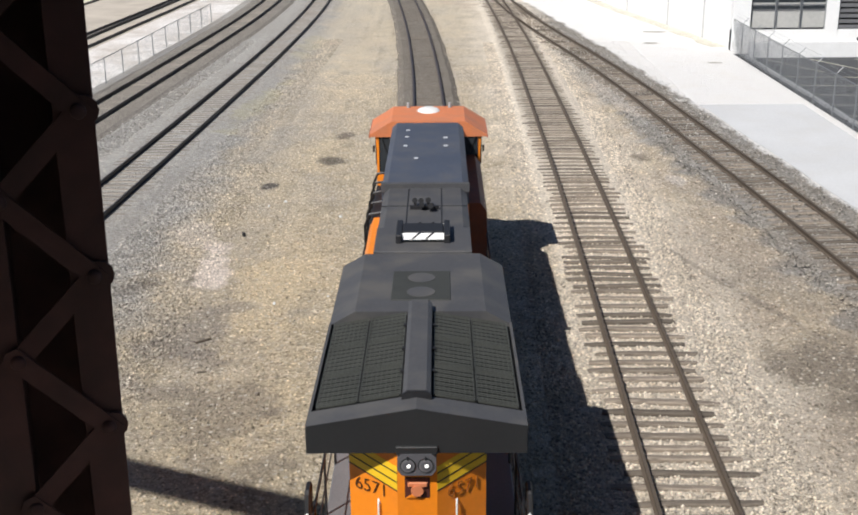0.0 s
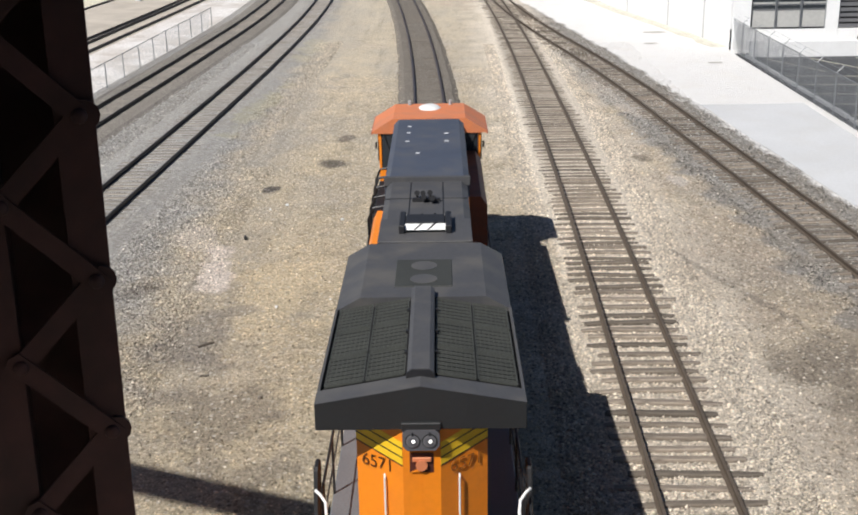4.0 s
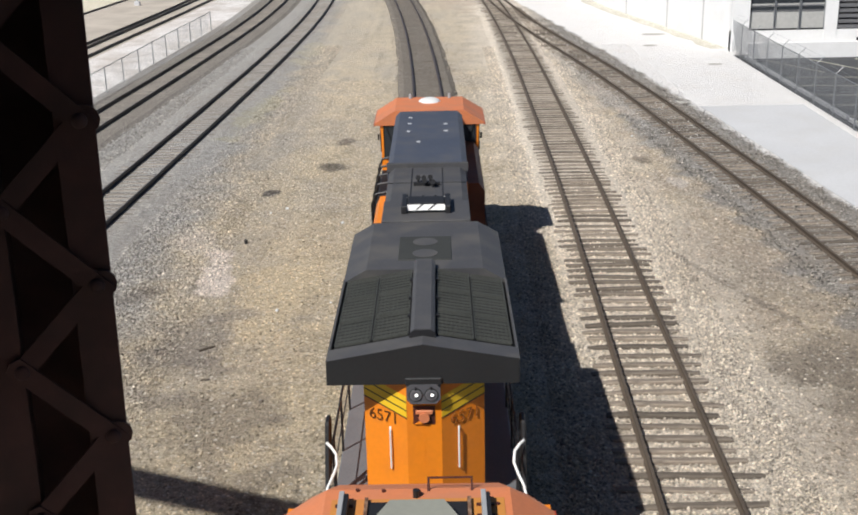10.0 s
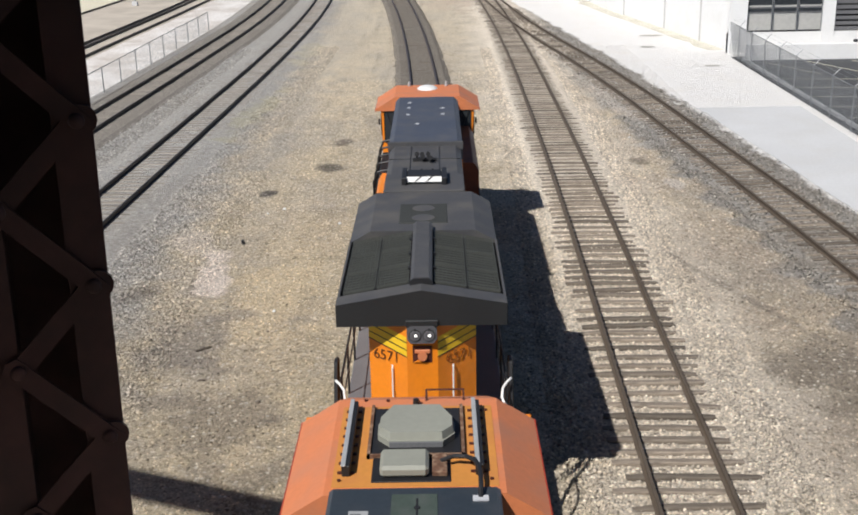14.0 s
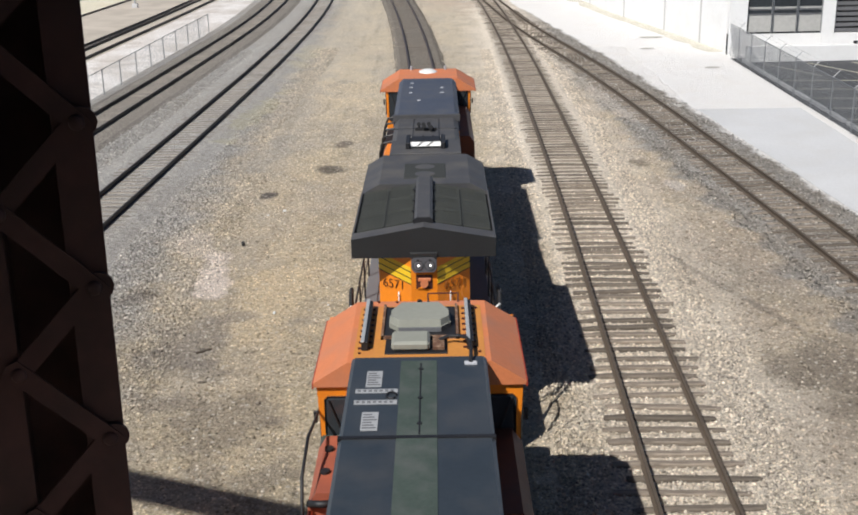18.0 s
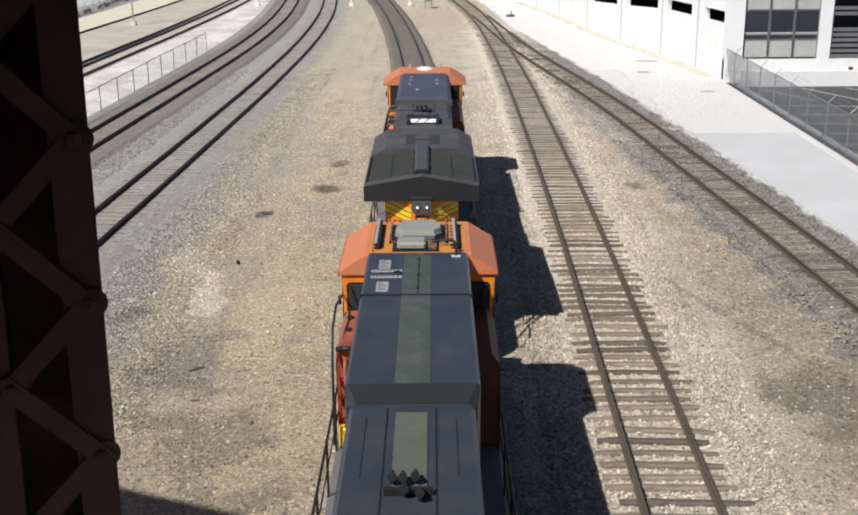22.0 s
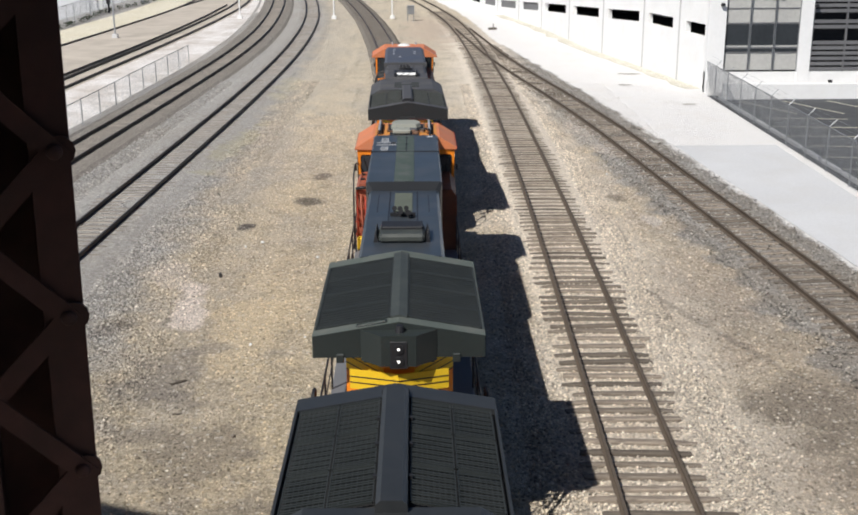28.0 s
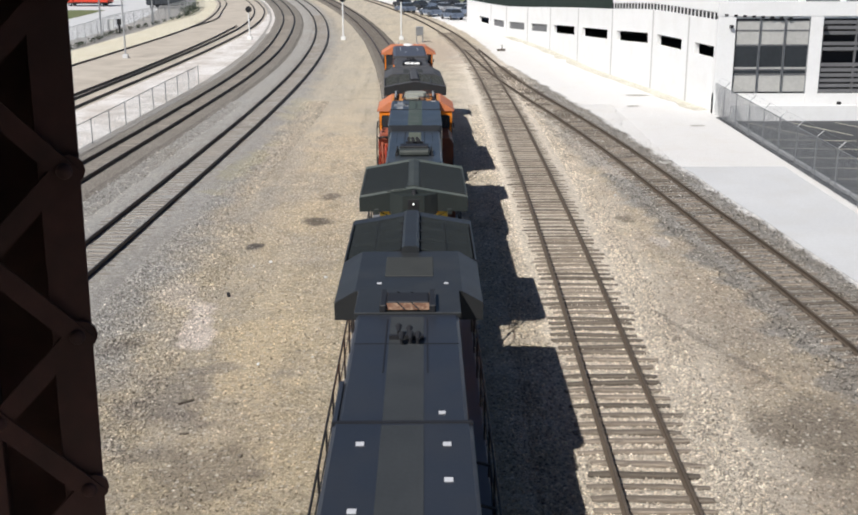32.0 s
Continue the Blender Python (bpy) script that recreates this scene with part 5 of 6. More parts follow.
    for z in (1.95, 2.35, 2.75):
        part("hose_clamp", bx(B(), -1.5, -1.0, 14.6, 14.68, z, z + 0.05), M_REDHOSE, loco)
    part("hose_cap", tube(B(), [(-1.48, 14.72, 3.36), (-1.3, 14.6, 3.42), (-1.08, 14.7, 3.38)], 0.05, 6), M_BLACK, loco, "dark looped hose", True)
    part("door_post", tube(B(), [(-1.52, 16.85, 3.7), (-1.55, 15.6, 3.9), (-1.55, 14.75, 3.75), (-1.55, 14.5, 3.2), (-1.55, 14.4, 1.56)], 0.024, 6), M_BLACK, loco, "dark curved grab rail", True)
    part("hose_box", bx(B(), -1.46, -1.25, 14.3, 14.52, 1.56, 1.95, 0.03), M_YELLOW, loco, "yellow hose box")
    return loco


lead = late_model(M_WHITE, M_ROOF, M_ROOFBLUE, [(-0.52, 16.5, 0.10), (-0.53, 15.7, 0.10), (-0.54, 14.7, 0.10), (0.48, 15.6, 0.11), (0.48, 14.7, 0.11), (-0.25, 13.4, 0.10)], "6571", M_MESH)
middle = older_model()
tail = late_model(M_RUSTBROWN, M_ROOFDARK, M_NAVY, [(-0.57, 12.49, 0.10), (0.57, 13.72, 0.115), (-0.62, 13.73, 0.115), (-0.62, 14.78, 0.115), (0.57, 15.6, 0.115), (0.6, 6.0, 0.09), (-0.75, 6.0, 0.09)], "", M_DARKMESH)


# ---- parking garage along the verge ----
wall_line = spline([(60, 22.6), (70, 20.9), (76, 19.9), (87.5, 18.0), (99.4, 15.8), (119.4, 13.3), (138, 10.0), (152, 7.0), (175, 1.5), (200, -5)])


RAMP = spline([(60, 0.0), (80, 0.0), (88, 0.05), (98.7, 0.62), (110, 1.2), (120, 1.77), (130, 2.35), (138, 2.75), (150, 2.92), (175, 2.95), (200, 2.95)])


def fall(y):
    """How far the ramped storey has come down at y."""
    return RAMP(y)


def on_wall(y, off=0.0):
    h = heading(wall_line, y)
    return Vector((wall_line(y) + off * math.cos(h), y + off * math.sin(h), 0))


def wall_piece(bm, y0, y1, z0, z1, off0, off1, drop=True):
    v = []
    for y in (y0, y1):
        for off in (off0, off1):
            p = on_wall(y, off)
            d = fall(y) if drop else 0
            for z in (z0, z1):
                v.append(bm.verts.new((p.x, p.y, (z - d) if z > 0.01 else z)))
    for q in ((0, 2, 3, 1), (4, 5, 7, 6), (0, 1, 5, 4), (2, 6, 7, 3), (1, 3, 7, 5), (0, 4, 6, 2)):
        bm.faces.new([v[i] for i in q])
    bmesh.ops.recalc_face_normals(bm, faces=bm.faces)
    return bm


M_JOINT = mat("joint_shade_grey", (0.52, 0.51, 0.50), 0.8, 0, 0.08, 8, 0.8, 0.02)
garage = thing("parking_garage", "white concrete parking garage with slot openings and a glazed stair front", "garage")
OPENINGS = [(76.9, 80.2), (82.6, 87.4), (89.3, 96.1), (98.4, 106.4), (109.2, 117.8), (120.5, 127.0), (129.8, 136.4), (138.6, 143.5), (145.5, 150)]
edges = [75.9] + [(a[1] + b[0]) / 2 for a, b in zip(OPENINGS, OPENINGS[1:])] + [156]
for (a, b), y0, y1 in zip(OPENINGS, edges, edges[1:]):
    part("wall_panel", wall_piece(B(), y0 + 0.06, y1 - 0.06, 0.0, 3.5, 0.0, 0.35), M_WALL, garage, "white concrete lower panel")
    part("wall_panel", wall_piece(B(), y0 + 0.06, y1 - 0.06, 4.3, 6.05, 0.0, 0.35), M_WALL, garage, "white concrete parapet panel")
    part("pier", wall_piece(B(), y0 + 0.06, a, 3.5, 4.3, 0.0, 0.35), M_WALL, garage)
    part("pier", wall_piece(B(), b, y1 - 0.06, 3.5, 4.3, 0.0, 0.35), M_WALL, garage)
    # slightly proud strip paints the grey shading line of the joint
    part("panel_joint", wall_piece(B(), y1 - 0.13, y1 + 0.13, 0.0, 6.0, -0.008, 0.05), M_JOINT, garage, "grey strip for the shaded panel joint")
for y0, y1 in zip(edges, edges[1:]):
    # inner surfaces are coloured as unlit, whatever light reaches them
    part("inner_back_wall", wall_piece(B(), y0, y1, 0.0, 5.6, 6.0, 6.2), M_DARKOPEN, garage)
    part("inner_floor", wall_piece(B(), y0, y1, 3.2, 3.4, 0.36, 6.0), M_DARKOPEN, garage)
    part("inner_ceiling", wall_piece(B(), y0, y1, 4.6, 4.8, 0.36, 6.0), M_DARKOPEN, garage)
    part("upper_parapet", wall_piece(B(), y0, y1, 6.55 if y0 < 97 else 9.2, 8.0 if y0 < 97 else 9.6, 0.0, 0.34), M_WALL, garage, "white upper parapet")
    if y0 > 97:
        part("mesh_screen", wall_piece(B(), y0, y1, 6.06, 9.2, 0.12, 0.18), M_SCREEN, garage, "dark green mesh screen")
    else:
        part("slot_backing", wall_piece(B(), y0, y1, 6.05, 6.55, 0.06, 0.3), M_WALL, garage)
# grey panels added to look like lit interior in three openings
for a, b in OPENINGS[5:8]:
    part("lit_interior_panel", wall_piece(B(), a, b, 3.52, 4.3, 0.15, 0.2), M_LOUVRE, garage, "grey panel standing for the lit garage interior")
for i in range(33):
    y = 76.1 + 0.66 * i
    part("rail_slot", wall_piece(B(), y, y + 0.36, 6.08, 6.52, 0.03, 0.07), M_DARKOPEN, garage, "near-black plate for a shaded slot below the roof rail")

# glazed front, facing the bridge
FY = 75.5


def fx(x):
    return 0.33 + (x - 0.33) * 0.972


def fz(z):
    return z if z < 0.3 else 11.65 - (11.65 - z) * 0.972


def front(name, x0, x1, z0, z1, mat_, d0=0.0, d1=0.4, label="", bevel=0.0):
    return part(name, bx(B(), fx(x0), fx(x1), FY + d0, FY + d1, fz(z0), fz(z1), bevel), mat_, garage, label)


front("front_wall", 20.1, 21.3, 0.0, 6.25, M_WALL, -0.1, 0.4, "white corner pier")
front("front_wall", 26.35, 27.2, 0.0, 6.25, M_WALL, -0.1, 0.4, "white pier between the glazed bays")
front("front_beam", 20.1, 60, 6.08, 6.25, M_WALL, 0, 0.4)
front("front_parapet", 20.1, 60, 6.25, 7.2, M_WALL, -0.12, 0.3, "white upper parapet")
for i in range(8):
    x = fx(20.5 + 0.62 * i)
    part("rail_slot", bx(B(), x, x + 0.24, FY - 0.124, FY - 0.02, 6.38 - 0.028 * i, 6.54 - 0.03 * i), M_DARKOPEN, garage, "near-black plate for a shaded slot below the roof rail")
for x in (25.9, 28.6, 31.3, 34.0):
    front("upper_window", x, x + 2.3, 7.2, 9.2, M_LOUVRE, 0.0, 0.1, "grey upper window")
    front("upper_pier", x - 0.4, x, 7.2, 9.2, M_WALL, -0.05, 0.3)
front("front_plinth", 20.1, 60, 0.0, 1.05, M_WALL, -0.05, 0.4, "white plinth wall")
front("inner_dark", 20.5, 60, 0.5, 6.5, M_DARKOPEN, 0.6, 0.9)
for i in range(3):
    x0 = fx(21.3) + 1.635 * i
    bay = part("window", bx(B(), x0 + 0.04, x0 + 1.6, FY + 0.06, FY + 0.1, 1.4, 6.15), M_GLASS, garage, "tall dusty stair window")
    part("dark_pane", bx(B(), x0 + 0.06, x0 + 1.58, FY + 0.04, FY + 0.065, 3.1, 4.45), M_GLASS_DARK, bay)
    part("dark_pane", bx(B(), x0 + 0.06, x0 + 1.58, FY + 0.04, FY + 0.065, 2.66, 2.86), M_GLASS_DARK, bay)
    for x in (x0, x0 + 1.58):
        part("mullion", bx(B(), x, x + 0.09, FY - 0.03, FY + 0.07, 1.2, 6.2), M_BLACK if i == 0 and x == x0 else M_GALV, bay)
    for z in (1.36, 2.58, 2.9, 4.5, 5.45, 6.1):
        part("transom", bx(B(), x0, x0 + 1.64, FY + 0.02, FY + 0.07, z, z + (0.1 if z < 1.5 else 0.07)), M_BLACK if z < 1.5 or z > 6 else M_LOUVRE, bay)
for i in range(5):
    x0 = fx(27.2) + 2.24 * i
    lv = part("louvre_bay", bx(B(), x0, x0 + 0.1, FY, FY + 0.2, 1.3, 6.2), M_LOUVRE, garage, "grey louvred bay")
    for k in range(14):
        if k in (6, 7, 10):
            continue
        part("slat", bx(B(), x0 + 0.1, x0 + 2.24, FY + 0.02, FY + 0.14, 1.4 + 0.345 * k, 1.62 + 0.345 * k), M_LOUVRE, lv)
for x, z in ((20.4, 5.75), (26.55, 5.65), (27.9, 0.72)):
    part("wall_lamp", bx(B(), x - 0.12, x + 0.12, FY - 0.35, FY - 0.1, z - 0.1, z + 0.1, 0.03), M_BLACK, garage, "small dark wall lamp")
# roof deck and the mass behind
part("roof_deck", bx(B(), 21.5, 60, FY + 0.5, FY + 60, 6.3, 6.6), M_CONC, garage)
part("rear_mass", bx(B(), 30, 60, FY + 40, FY + 60, 6.6, 9.5), M_WALL, garage)

# retaining wall of the lot
tagged(part("retaining_wall", bx(B(), 20.0, 60, 72.3, 72.7, 0.0, 1.0, 0.02), M_WALL), "low white retaining wall behind the parking lot", "wall", kind="structure")
for i in range(11):
    y = 38.0 + 2.75 * i
    ob = part("parking_line", bx(B(), 20.3, 25.4, y, y + 0.12, 0.012, 0.018, 0, Matrix.Translation((20, y, 0)) @ pose(0, 0, 0, 0, 0, -6) @ Matrix.Translation((-20, -y, 0))), M_YELLOWLINE)
    tagged(ob, "faded pale yellow parking bay line", "road marking", "parking bay lines", "structure")
for i in range(9):
    x = 22.0 + 2.8 * i
    ob = part("parking_line", bx(B(), x, x + 0.12, 66.6, 71.9, 0.012, 0.018, 0, Matrix.Translation((x, 69, 0)) @ pose(0, 0, 0, 0, 0, 24) @ Matrix.Translation((-x, -69, 0))), M_YELLOWLINE)
    tagged(ob, "faded pale yellow parking bay line", "road marking", "parking bay lines", "structure")


# ---- chain-link fences ----
def fence(label, fn, y0, y1, step, h, arms, mesh_step, lean=0.0):
    f = thing("chain_link_fence", label, "fence")
    n = int((y1 - y0) / step)
    tops = []
    for i in range(n + 1):
        y = y0 + (y1 - y0) * i / n
        x = fn(y)
        part("post", tube(B(), [(x, y, -0.05), (x, y, h)], 0.035, 6), M_GALV, f)
        if arms:
            part("barb_arm", tube(B(), [(x, y, h), (x + 0.3, y - 0.05, h + 0.32)], 0.022, 5), M_GALV, f)
        tops.append((x, y))
    for z in ([h - 0.04] if not arms else [h - 0.04]):
        part("top_rail", tube(B(), [(x, y, z) for x, y in tops], 0.024, 5), M_GALV, f)
    if arms:
        for k in (0.15, 0.3):
            part("barbed_wire", tube(B(), [(x + k, y, h + k * 1.05) for x, y in tops], 0.006, 3), M_GALV, f)
    vs, fs = [], []
    w = 0.004

    def wire(a, b):
        i = len(vs)
        d = (Vector(b) - Vector(a)).normalized()
        nrm = d.cross(Vector((1, 0, 0))).normalized() * w
        for p in (a, b):
            for s in (nrm, -nrm * 0.5 + Vector((w, 0, 0)), -nrm * 0.5 - Vector((w, 0, 0))):
                vs.append(tuple(Vector(p) + s))
        fs.extend([(i, i + 1, i + 4, i + 3), (i + 1, i + 2, i + 5, i + 4), (i + 2, i, i + 3, i + 5)])
    y = y0
    while y < y1:
        for d in (h * 0.95, -h * 0.95):
            ya, yb = y, y + d
            if y0 <= yb <= y1:
                wire((fn(ya), ya, 0.03), (fn(yb), yb, h - 0.05))
        y += mesh_step
    me = bpy.data.meshes.new("wire_mesh")
    me.from_pydata(vs, [], fs)
    me.materials.append(M_GALV)
    ob = new("wire_mesh", me)
    ob.parent = f
    ob["kind"] = "stuff"
    return f


fence("galvanised chain-link fence with barbed-wire arms beside the parking lot", lambda y: 19.35 + 0.012 * (y - 50), 30.0, 76.0, 3.0, 2.1, True, 0.085)
fence("low chain-link fence beside the main track", lambda y: line_a(y) - 2.75 + (0.0 if y > 80 else (80 - y) * 0.02), 48.0, 92.0, 3.15, 1.5, False, 0.2)
for i in range(13):
    y = 37.2 + 2.75 * i
    ob = part("wheel_stop", bx(B(), 19.75, 19.95, y, y + 2.3, 0.012, 0.2, 0.02), M_CONC)
    tagged(ob, "pale concrete wheel stop along the parking lot fence", "wheel stop", "wheel stops")

# ---- bridge members round the camera ----
post = thing("bridge_post", "dark red riveted lattice post of the bridge", "bridge post", pose(-0.842, 3.77, 10.35, 0, 0.65, 18) @ Matrix.Identity(4))
part("back_plate", bx(B(), -0.75, -0.005, 0.22, 0.24, -10.2, 6.9), M_POSTRED, post)
part("edge_angle", bx(B(), -0.135, 0.0, -0.012, 0.0, -10.2, 6.9, 0.003), M_POSTRED, post, "riveted edge angle")
part("edge_web", bx(B(), -0.014, 0.0, 0.0, 0.22, -10.2, 6.9), M_POSTRED, post)
part("inner_angle", bx(B(), -0.60, -0.33, -0.012, 0.0, -10.2, 6.9, 0.003), M_POSTRED, post)
part("inner_web", bx(B(), -0.345, -0.331, 0.0, 0.22, -10.2, 6.9), M_POSTRED, post)
part("outer_plate", bx(B(), -0.75, -0.58, -0.02, 0.22, -10.2, 6.9), M_POSTRED, post)
P0, PITCH = 0.54, 0.585
for k in range(-7, 9):
    zr, zl = P0 + PITCH * k, P0 + PITCH * (k + 0.5)
    for za, zb, dy in ((zr, zl, -0.030), (zr, zr - PITCH / 2, -0.020)):
        bm = B()
        a, b = Vector((-0.052, dy, za)), Vector((-0.335, dy, zb))
        d = (b - a).normalized()
        nrm = Vector((-d.z, 0, d.x)) * 0.036
        pts = [a - d * 0.04 + nrm, a - d * 0.055, a - d * 0.04 - nrm, b + d * 0.04 - nrm, b + d * 0.055, b + d * 0.04 + nrm]
        lo = [bm.verts.new(p) for p in pts]
        hi = [bm.verts.new(p + Vector((0, -0.010, 0))) for p in pts]
        bm.faces.new(lo)
        bm.faces.new(hi[::-1])
        for i in range(6):
            bm.faces.new((lo[i], hi[i], hi[(i + 1) % 6], lo[(i + 1) % 6]))
        bmesh.ops.recalc_face_normals(bm, faces=bm.faces)
        part("lacing_bar", bm, M_POSTRED, post, "flat lacing bar")
    for x, z in ((-0.052, zr), (-0.335, zl)):
        bm = B()
        bmesh.ops.create_uvsphere(bm, u_segments=12, v_segments=6, radius=0.028, matrix=Matrix.LocRotScale((x, -0.042, z), None, (1, 0.7, 1)))
        part("rivet", bm, M_POSTRED, post, "domed rivet head", True)
    part("lacing_gusset", rod(B(), (-0.035, -0.014, zr), (-0.035, -0.032, zr), 0.052, 12), M_POSTRED, post)

# unseen chord overhead, cut and placed for its ground shadow; then shading panels
bdir = Vector((0.925, -0.38, 0)).normalized()
chord = thing("bridge_chord", "unseen dark red top chord overhead, placed for its ground shadow", "bridge truss", Matrix.Translation((-1.2, 2.3, 17.1)) @ Euler((0, 0, math.atan2(bdir.y, bdir.x))).to_matrix().to_4x4())
part("chord_beam", bx(B(), -46, -10.7, -0.27, 0.27, 0, 0.50, 0.02), M_POSTRED, chord)
part("chord_flange", bx(B(), -46, -10.7, -0.32, 0.32, 0.50, 0.54), M_POSTRED, chord)
# added support below the chord's cut end
part("added_end_column", bx(B(), -11.2, -10.7, -0.3, 0.3, -17.1, 0.0), M_POSTRED, chord)
deck = thing("unseen_shade_walkway", "unseen bridge walkway with added panel and canopy that shade the post", "bridge")
# deck depth set by how much light bounces up at the post
part("walk_deck", bx(B(), -16, 16, -8.0, 0.6, 9.7, 9.9), M_DECK, deck)
# back panel and canopy are added to keep sun off the post
part("shade_back_panel", bx(B(), -14, 14, -3.2, -3.0, 9.9, 15.2), M_POSTRED, deck)
for x in (-13, -5, 5, 13):
    part("pier", bx(B(), x - 0.4, x + 0.4, -4.6, -3.8, 0.0, 9.7), M_CONC, deck)
part("shade_canopy", bx(B(), -14, 6, -3.2, 2.6, 15.0, 15.2), M_POSTRED, deck)


# ---- signals, cabinets and far things ----
def signal_mast(label, x, y, h, head):
    s = thing("signal_mast", label, "railway signal", Matrix.Translation((x, y, 0)))
    part("mast", rod(B(), (0, 0, 0), (0, 0, h), 0.085, 8), M_WHITE if head else M_LIGHTGREY, s)
    part("base", bx(B(), -0.26, 0.26, -0.26, 0.26, 0, 0.4, 0.03), M_WHITE if head else M_CONC, s)
    if head:
        for k in range(7):
            part("ladder_rung", bx(B(), -0.14, 0.14, 0.16, 0.19, 0.5 + 0.4 * k, 0.53 + 0.4 * k), M_LIGHTGREY, s)
        part("target", rod(B(), (0, -0.12, h), (0, 0.05, h), 0.36, 18), M_BLACK, s, "black round signal target")
        part("hood", rod(B(), (0, -0.35, h), (0, -0.12, h), 0.11, 10), M_BLACK, s)
    else:
        part("cap", rod(B(), (0, 0, h), (0, 0, h + 0.12), 0.1, 8, 0.05), M_LIGHTGREY, s)
    return s


signal_mast("grey signal mast with a black round target beside the main track", -19.7, 132, 3.4, True)
signal_mast("grey signal mast with a black round target between the tracks", -8.9, 131, 4.6, True)
signal_mast("grey signal mast with a black round target by the side track", -2.3, 131, 4.6, True)
signal_mast("plain pale grey steel pole standing in the yard", -28.85, 112, 7.5, False)
cab_ = thing("relay_cabinet", "pale grey trackside relay cabinet", "cabinet", Matrix.Translation((-0.2, 128, 0)))
part("body", bx(B(), -0.40, 0.40, -0.3, 0.3, 0.75, 1.65, 0.04), M_GALV, cab_)
for x in (-0.34, 0.34):
    part("leg", bx(B(), x - 0.05, x + 0.05, -0.06, 0.06, 0.0, 0.75), M_GALV, cab_)
part("roof", bx(B(), -0.44, 0.44, -0.36, 0.36, 1.65, 1.71, 0.02), M_LIGHTGREY, cab_)
sw = thing("switch_stand", "small rusty switch stand beside the side track", "switch stand", Matrix.Translation((8.3, 118, 0)))
part("stand", rod(B(), (0, 0, 0), (0, 0, 0.6), 0.05, 8), M_TIE_DARK, sw)
part("throw_box", bx(B(), -0.5, 0.35, -0.12, 0.12, 0.0, 0.22), M_TIE_DARK, sw)


# ---- street side beyond the yard ----
def car(label, x, y, turn, paint, kind="car", group=""):
    """A parked car: body with bonnet and cabin, windows, four wheels."""
    c = thing(kind, label, kind.replace("_", " "), pose(x, y, 0, 0, 0, turn), group)
    if kind == "car":
        bm = B()
        prof = [(-2.2, 0.35), (2.2, 0.35), (2.25, 0.62), (2.05, 0.82), (1.05, 0.95), (-1.7, 0.98), (-2.2, 0.85)]
        a = [bm.verts.new((-0.85, q[0], q[1])) for q in prof]
        b = [bm.verts.new((0.85, q[0], q[1])) for q in prof]
        bm.faces.new(a)
        bm.faces.new(b[::-1])
        for i in range(len(a)):
            bm.faces.new((a[i], b[i], b[(i + 1) % len(a)], a[(i + 1) % len(a)]))
        bmesh.ops.recalc_face_normals(bm, faces=bm.faces)
        part("body", bm, paint, c)
        bm = B()
        lo = [bm.verts.new(q) for q in ((-0.8, 1.05, 0.94), (0.8, 1.05, 0.94), (0.8, -1.75, 0.96), (-0.8, -1.75, 0.96))]
        hi = [bm.verts.new(q) for q in ((-0.62, 0.35, 1.42), (0.62, 0.35, 1.42), (0.62, -1.15, 1.44), (-0.62, -1.15, 1.44))]
        bm.faces.new(hi)
        for i in range(4):
            bm.faces.new((lo[i], lo[(i + 1) % 4], hi[(i + 1) % 4], hi[i]))
        bmesh.ops.recalc_face_normals(bm, faces=bm.faces)
        part("windows", bm, M_GLASS_DARK, c, "dark car windows")
        part("roof", bx(B(), -0.62, 0.62, -1.15, 0.35, 1.43, 1.47, 0.02), paint, c)
        wheels = (-1.35, 1.35)
    else:
        part("cargo_body", bx(B(), -1.2, 1.2, -4.2, 1.9, 0.7, 3.1, 0.06), paint, c)
        part("cab", bx(B(), -1.1, 1.1, 2.0, 3.7, 0.6, 2.5, 0.15), paint, c)
        part("windscreen", bx(B(), -0.95, 0.95, 3.68, 3.73, 1.5, 2.3, 0.02), M_GLASS_DARK, c)
        part("chassis", bx(B(), -0.9, 0.9, -4.1, 3.6, 0.45, 0.7), M_BLACK, c)
        wheels = (-3.0, 2.7)
    for wy in wheels:
        for s in (-1, 1):
            w = part("wheel", rod(B(), (s * 0.70, wy, 0.33), (s * 0.90, wy, 0.33), 0.33, 14), M_BLACK, c)
            part("rim", rod(B(), (s * 0.90, wy, 0.33), (s * 0.905, wy, 0.33), 0.2, 10), M_GALV, w)
    return c


M_CARRED = mat("red_vehicle_paint", (0.55, 0.045, 0.02), 0.35, 0, 0.06, 10, 0.8, 0)
M_CARDARK = mat("dark_vehicle_paint", (0.03, 0.035, 0.042), 0.3, 0, 0.1, 10, 0.8, 0)
M_CARBLUE = mat("slate_blue_vehicle_paint", (0.16, 0.20, 0.27), 0.3, 0.2, 0.1, 10, 0.8, 0)
M_CARSILVER = mat("silver_vehicle_paint", (0.45, 0.47, 0.5), 0.3, 0.4, 0.06, 10, 0.8, 0)
M_LAWN = mat("dry_lawn", (0.12, 0.15, 0.06), 0.95, 0, 0.35, 12, 0.8, 0.4, (0.20, 0.18, 0.09), 0.3)
M_SAND = stones("yellow_sandy_verge", [(0.58, 0.535, 0.42), (0.68, 0.635, 0.51), (0.77, 0.73, 0.62)], 0.06, (0.60, 0.54, 0.39), 0.3, 0.5, 0.3)
M_LEAF = mat("dark_hedge_leaf", (0.04, 0.055, 0.03), 0.75, 0, 0.4, 8, 1.2, 0.1)
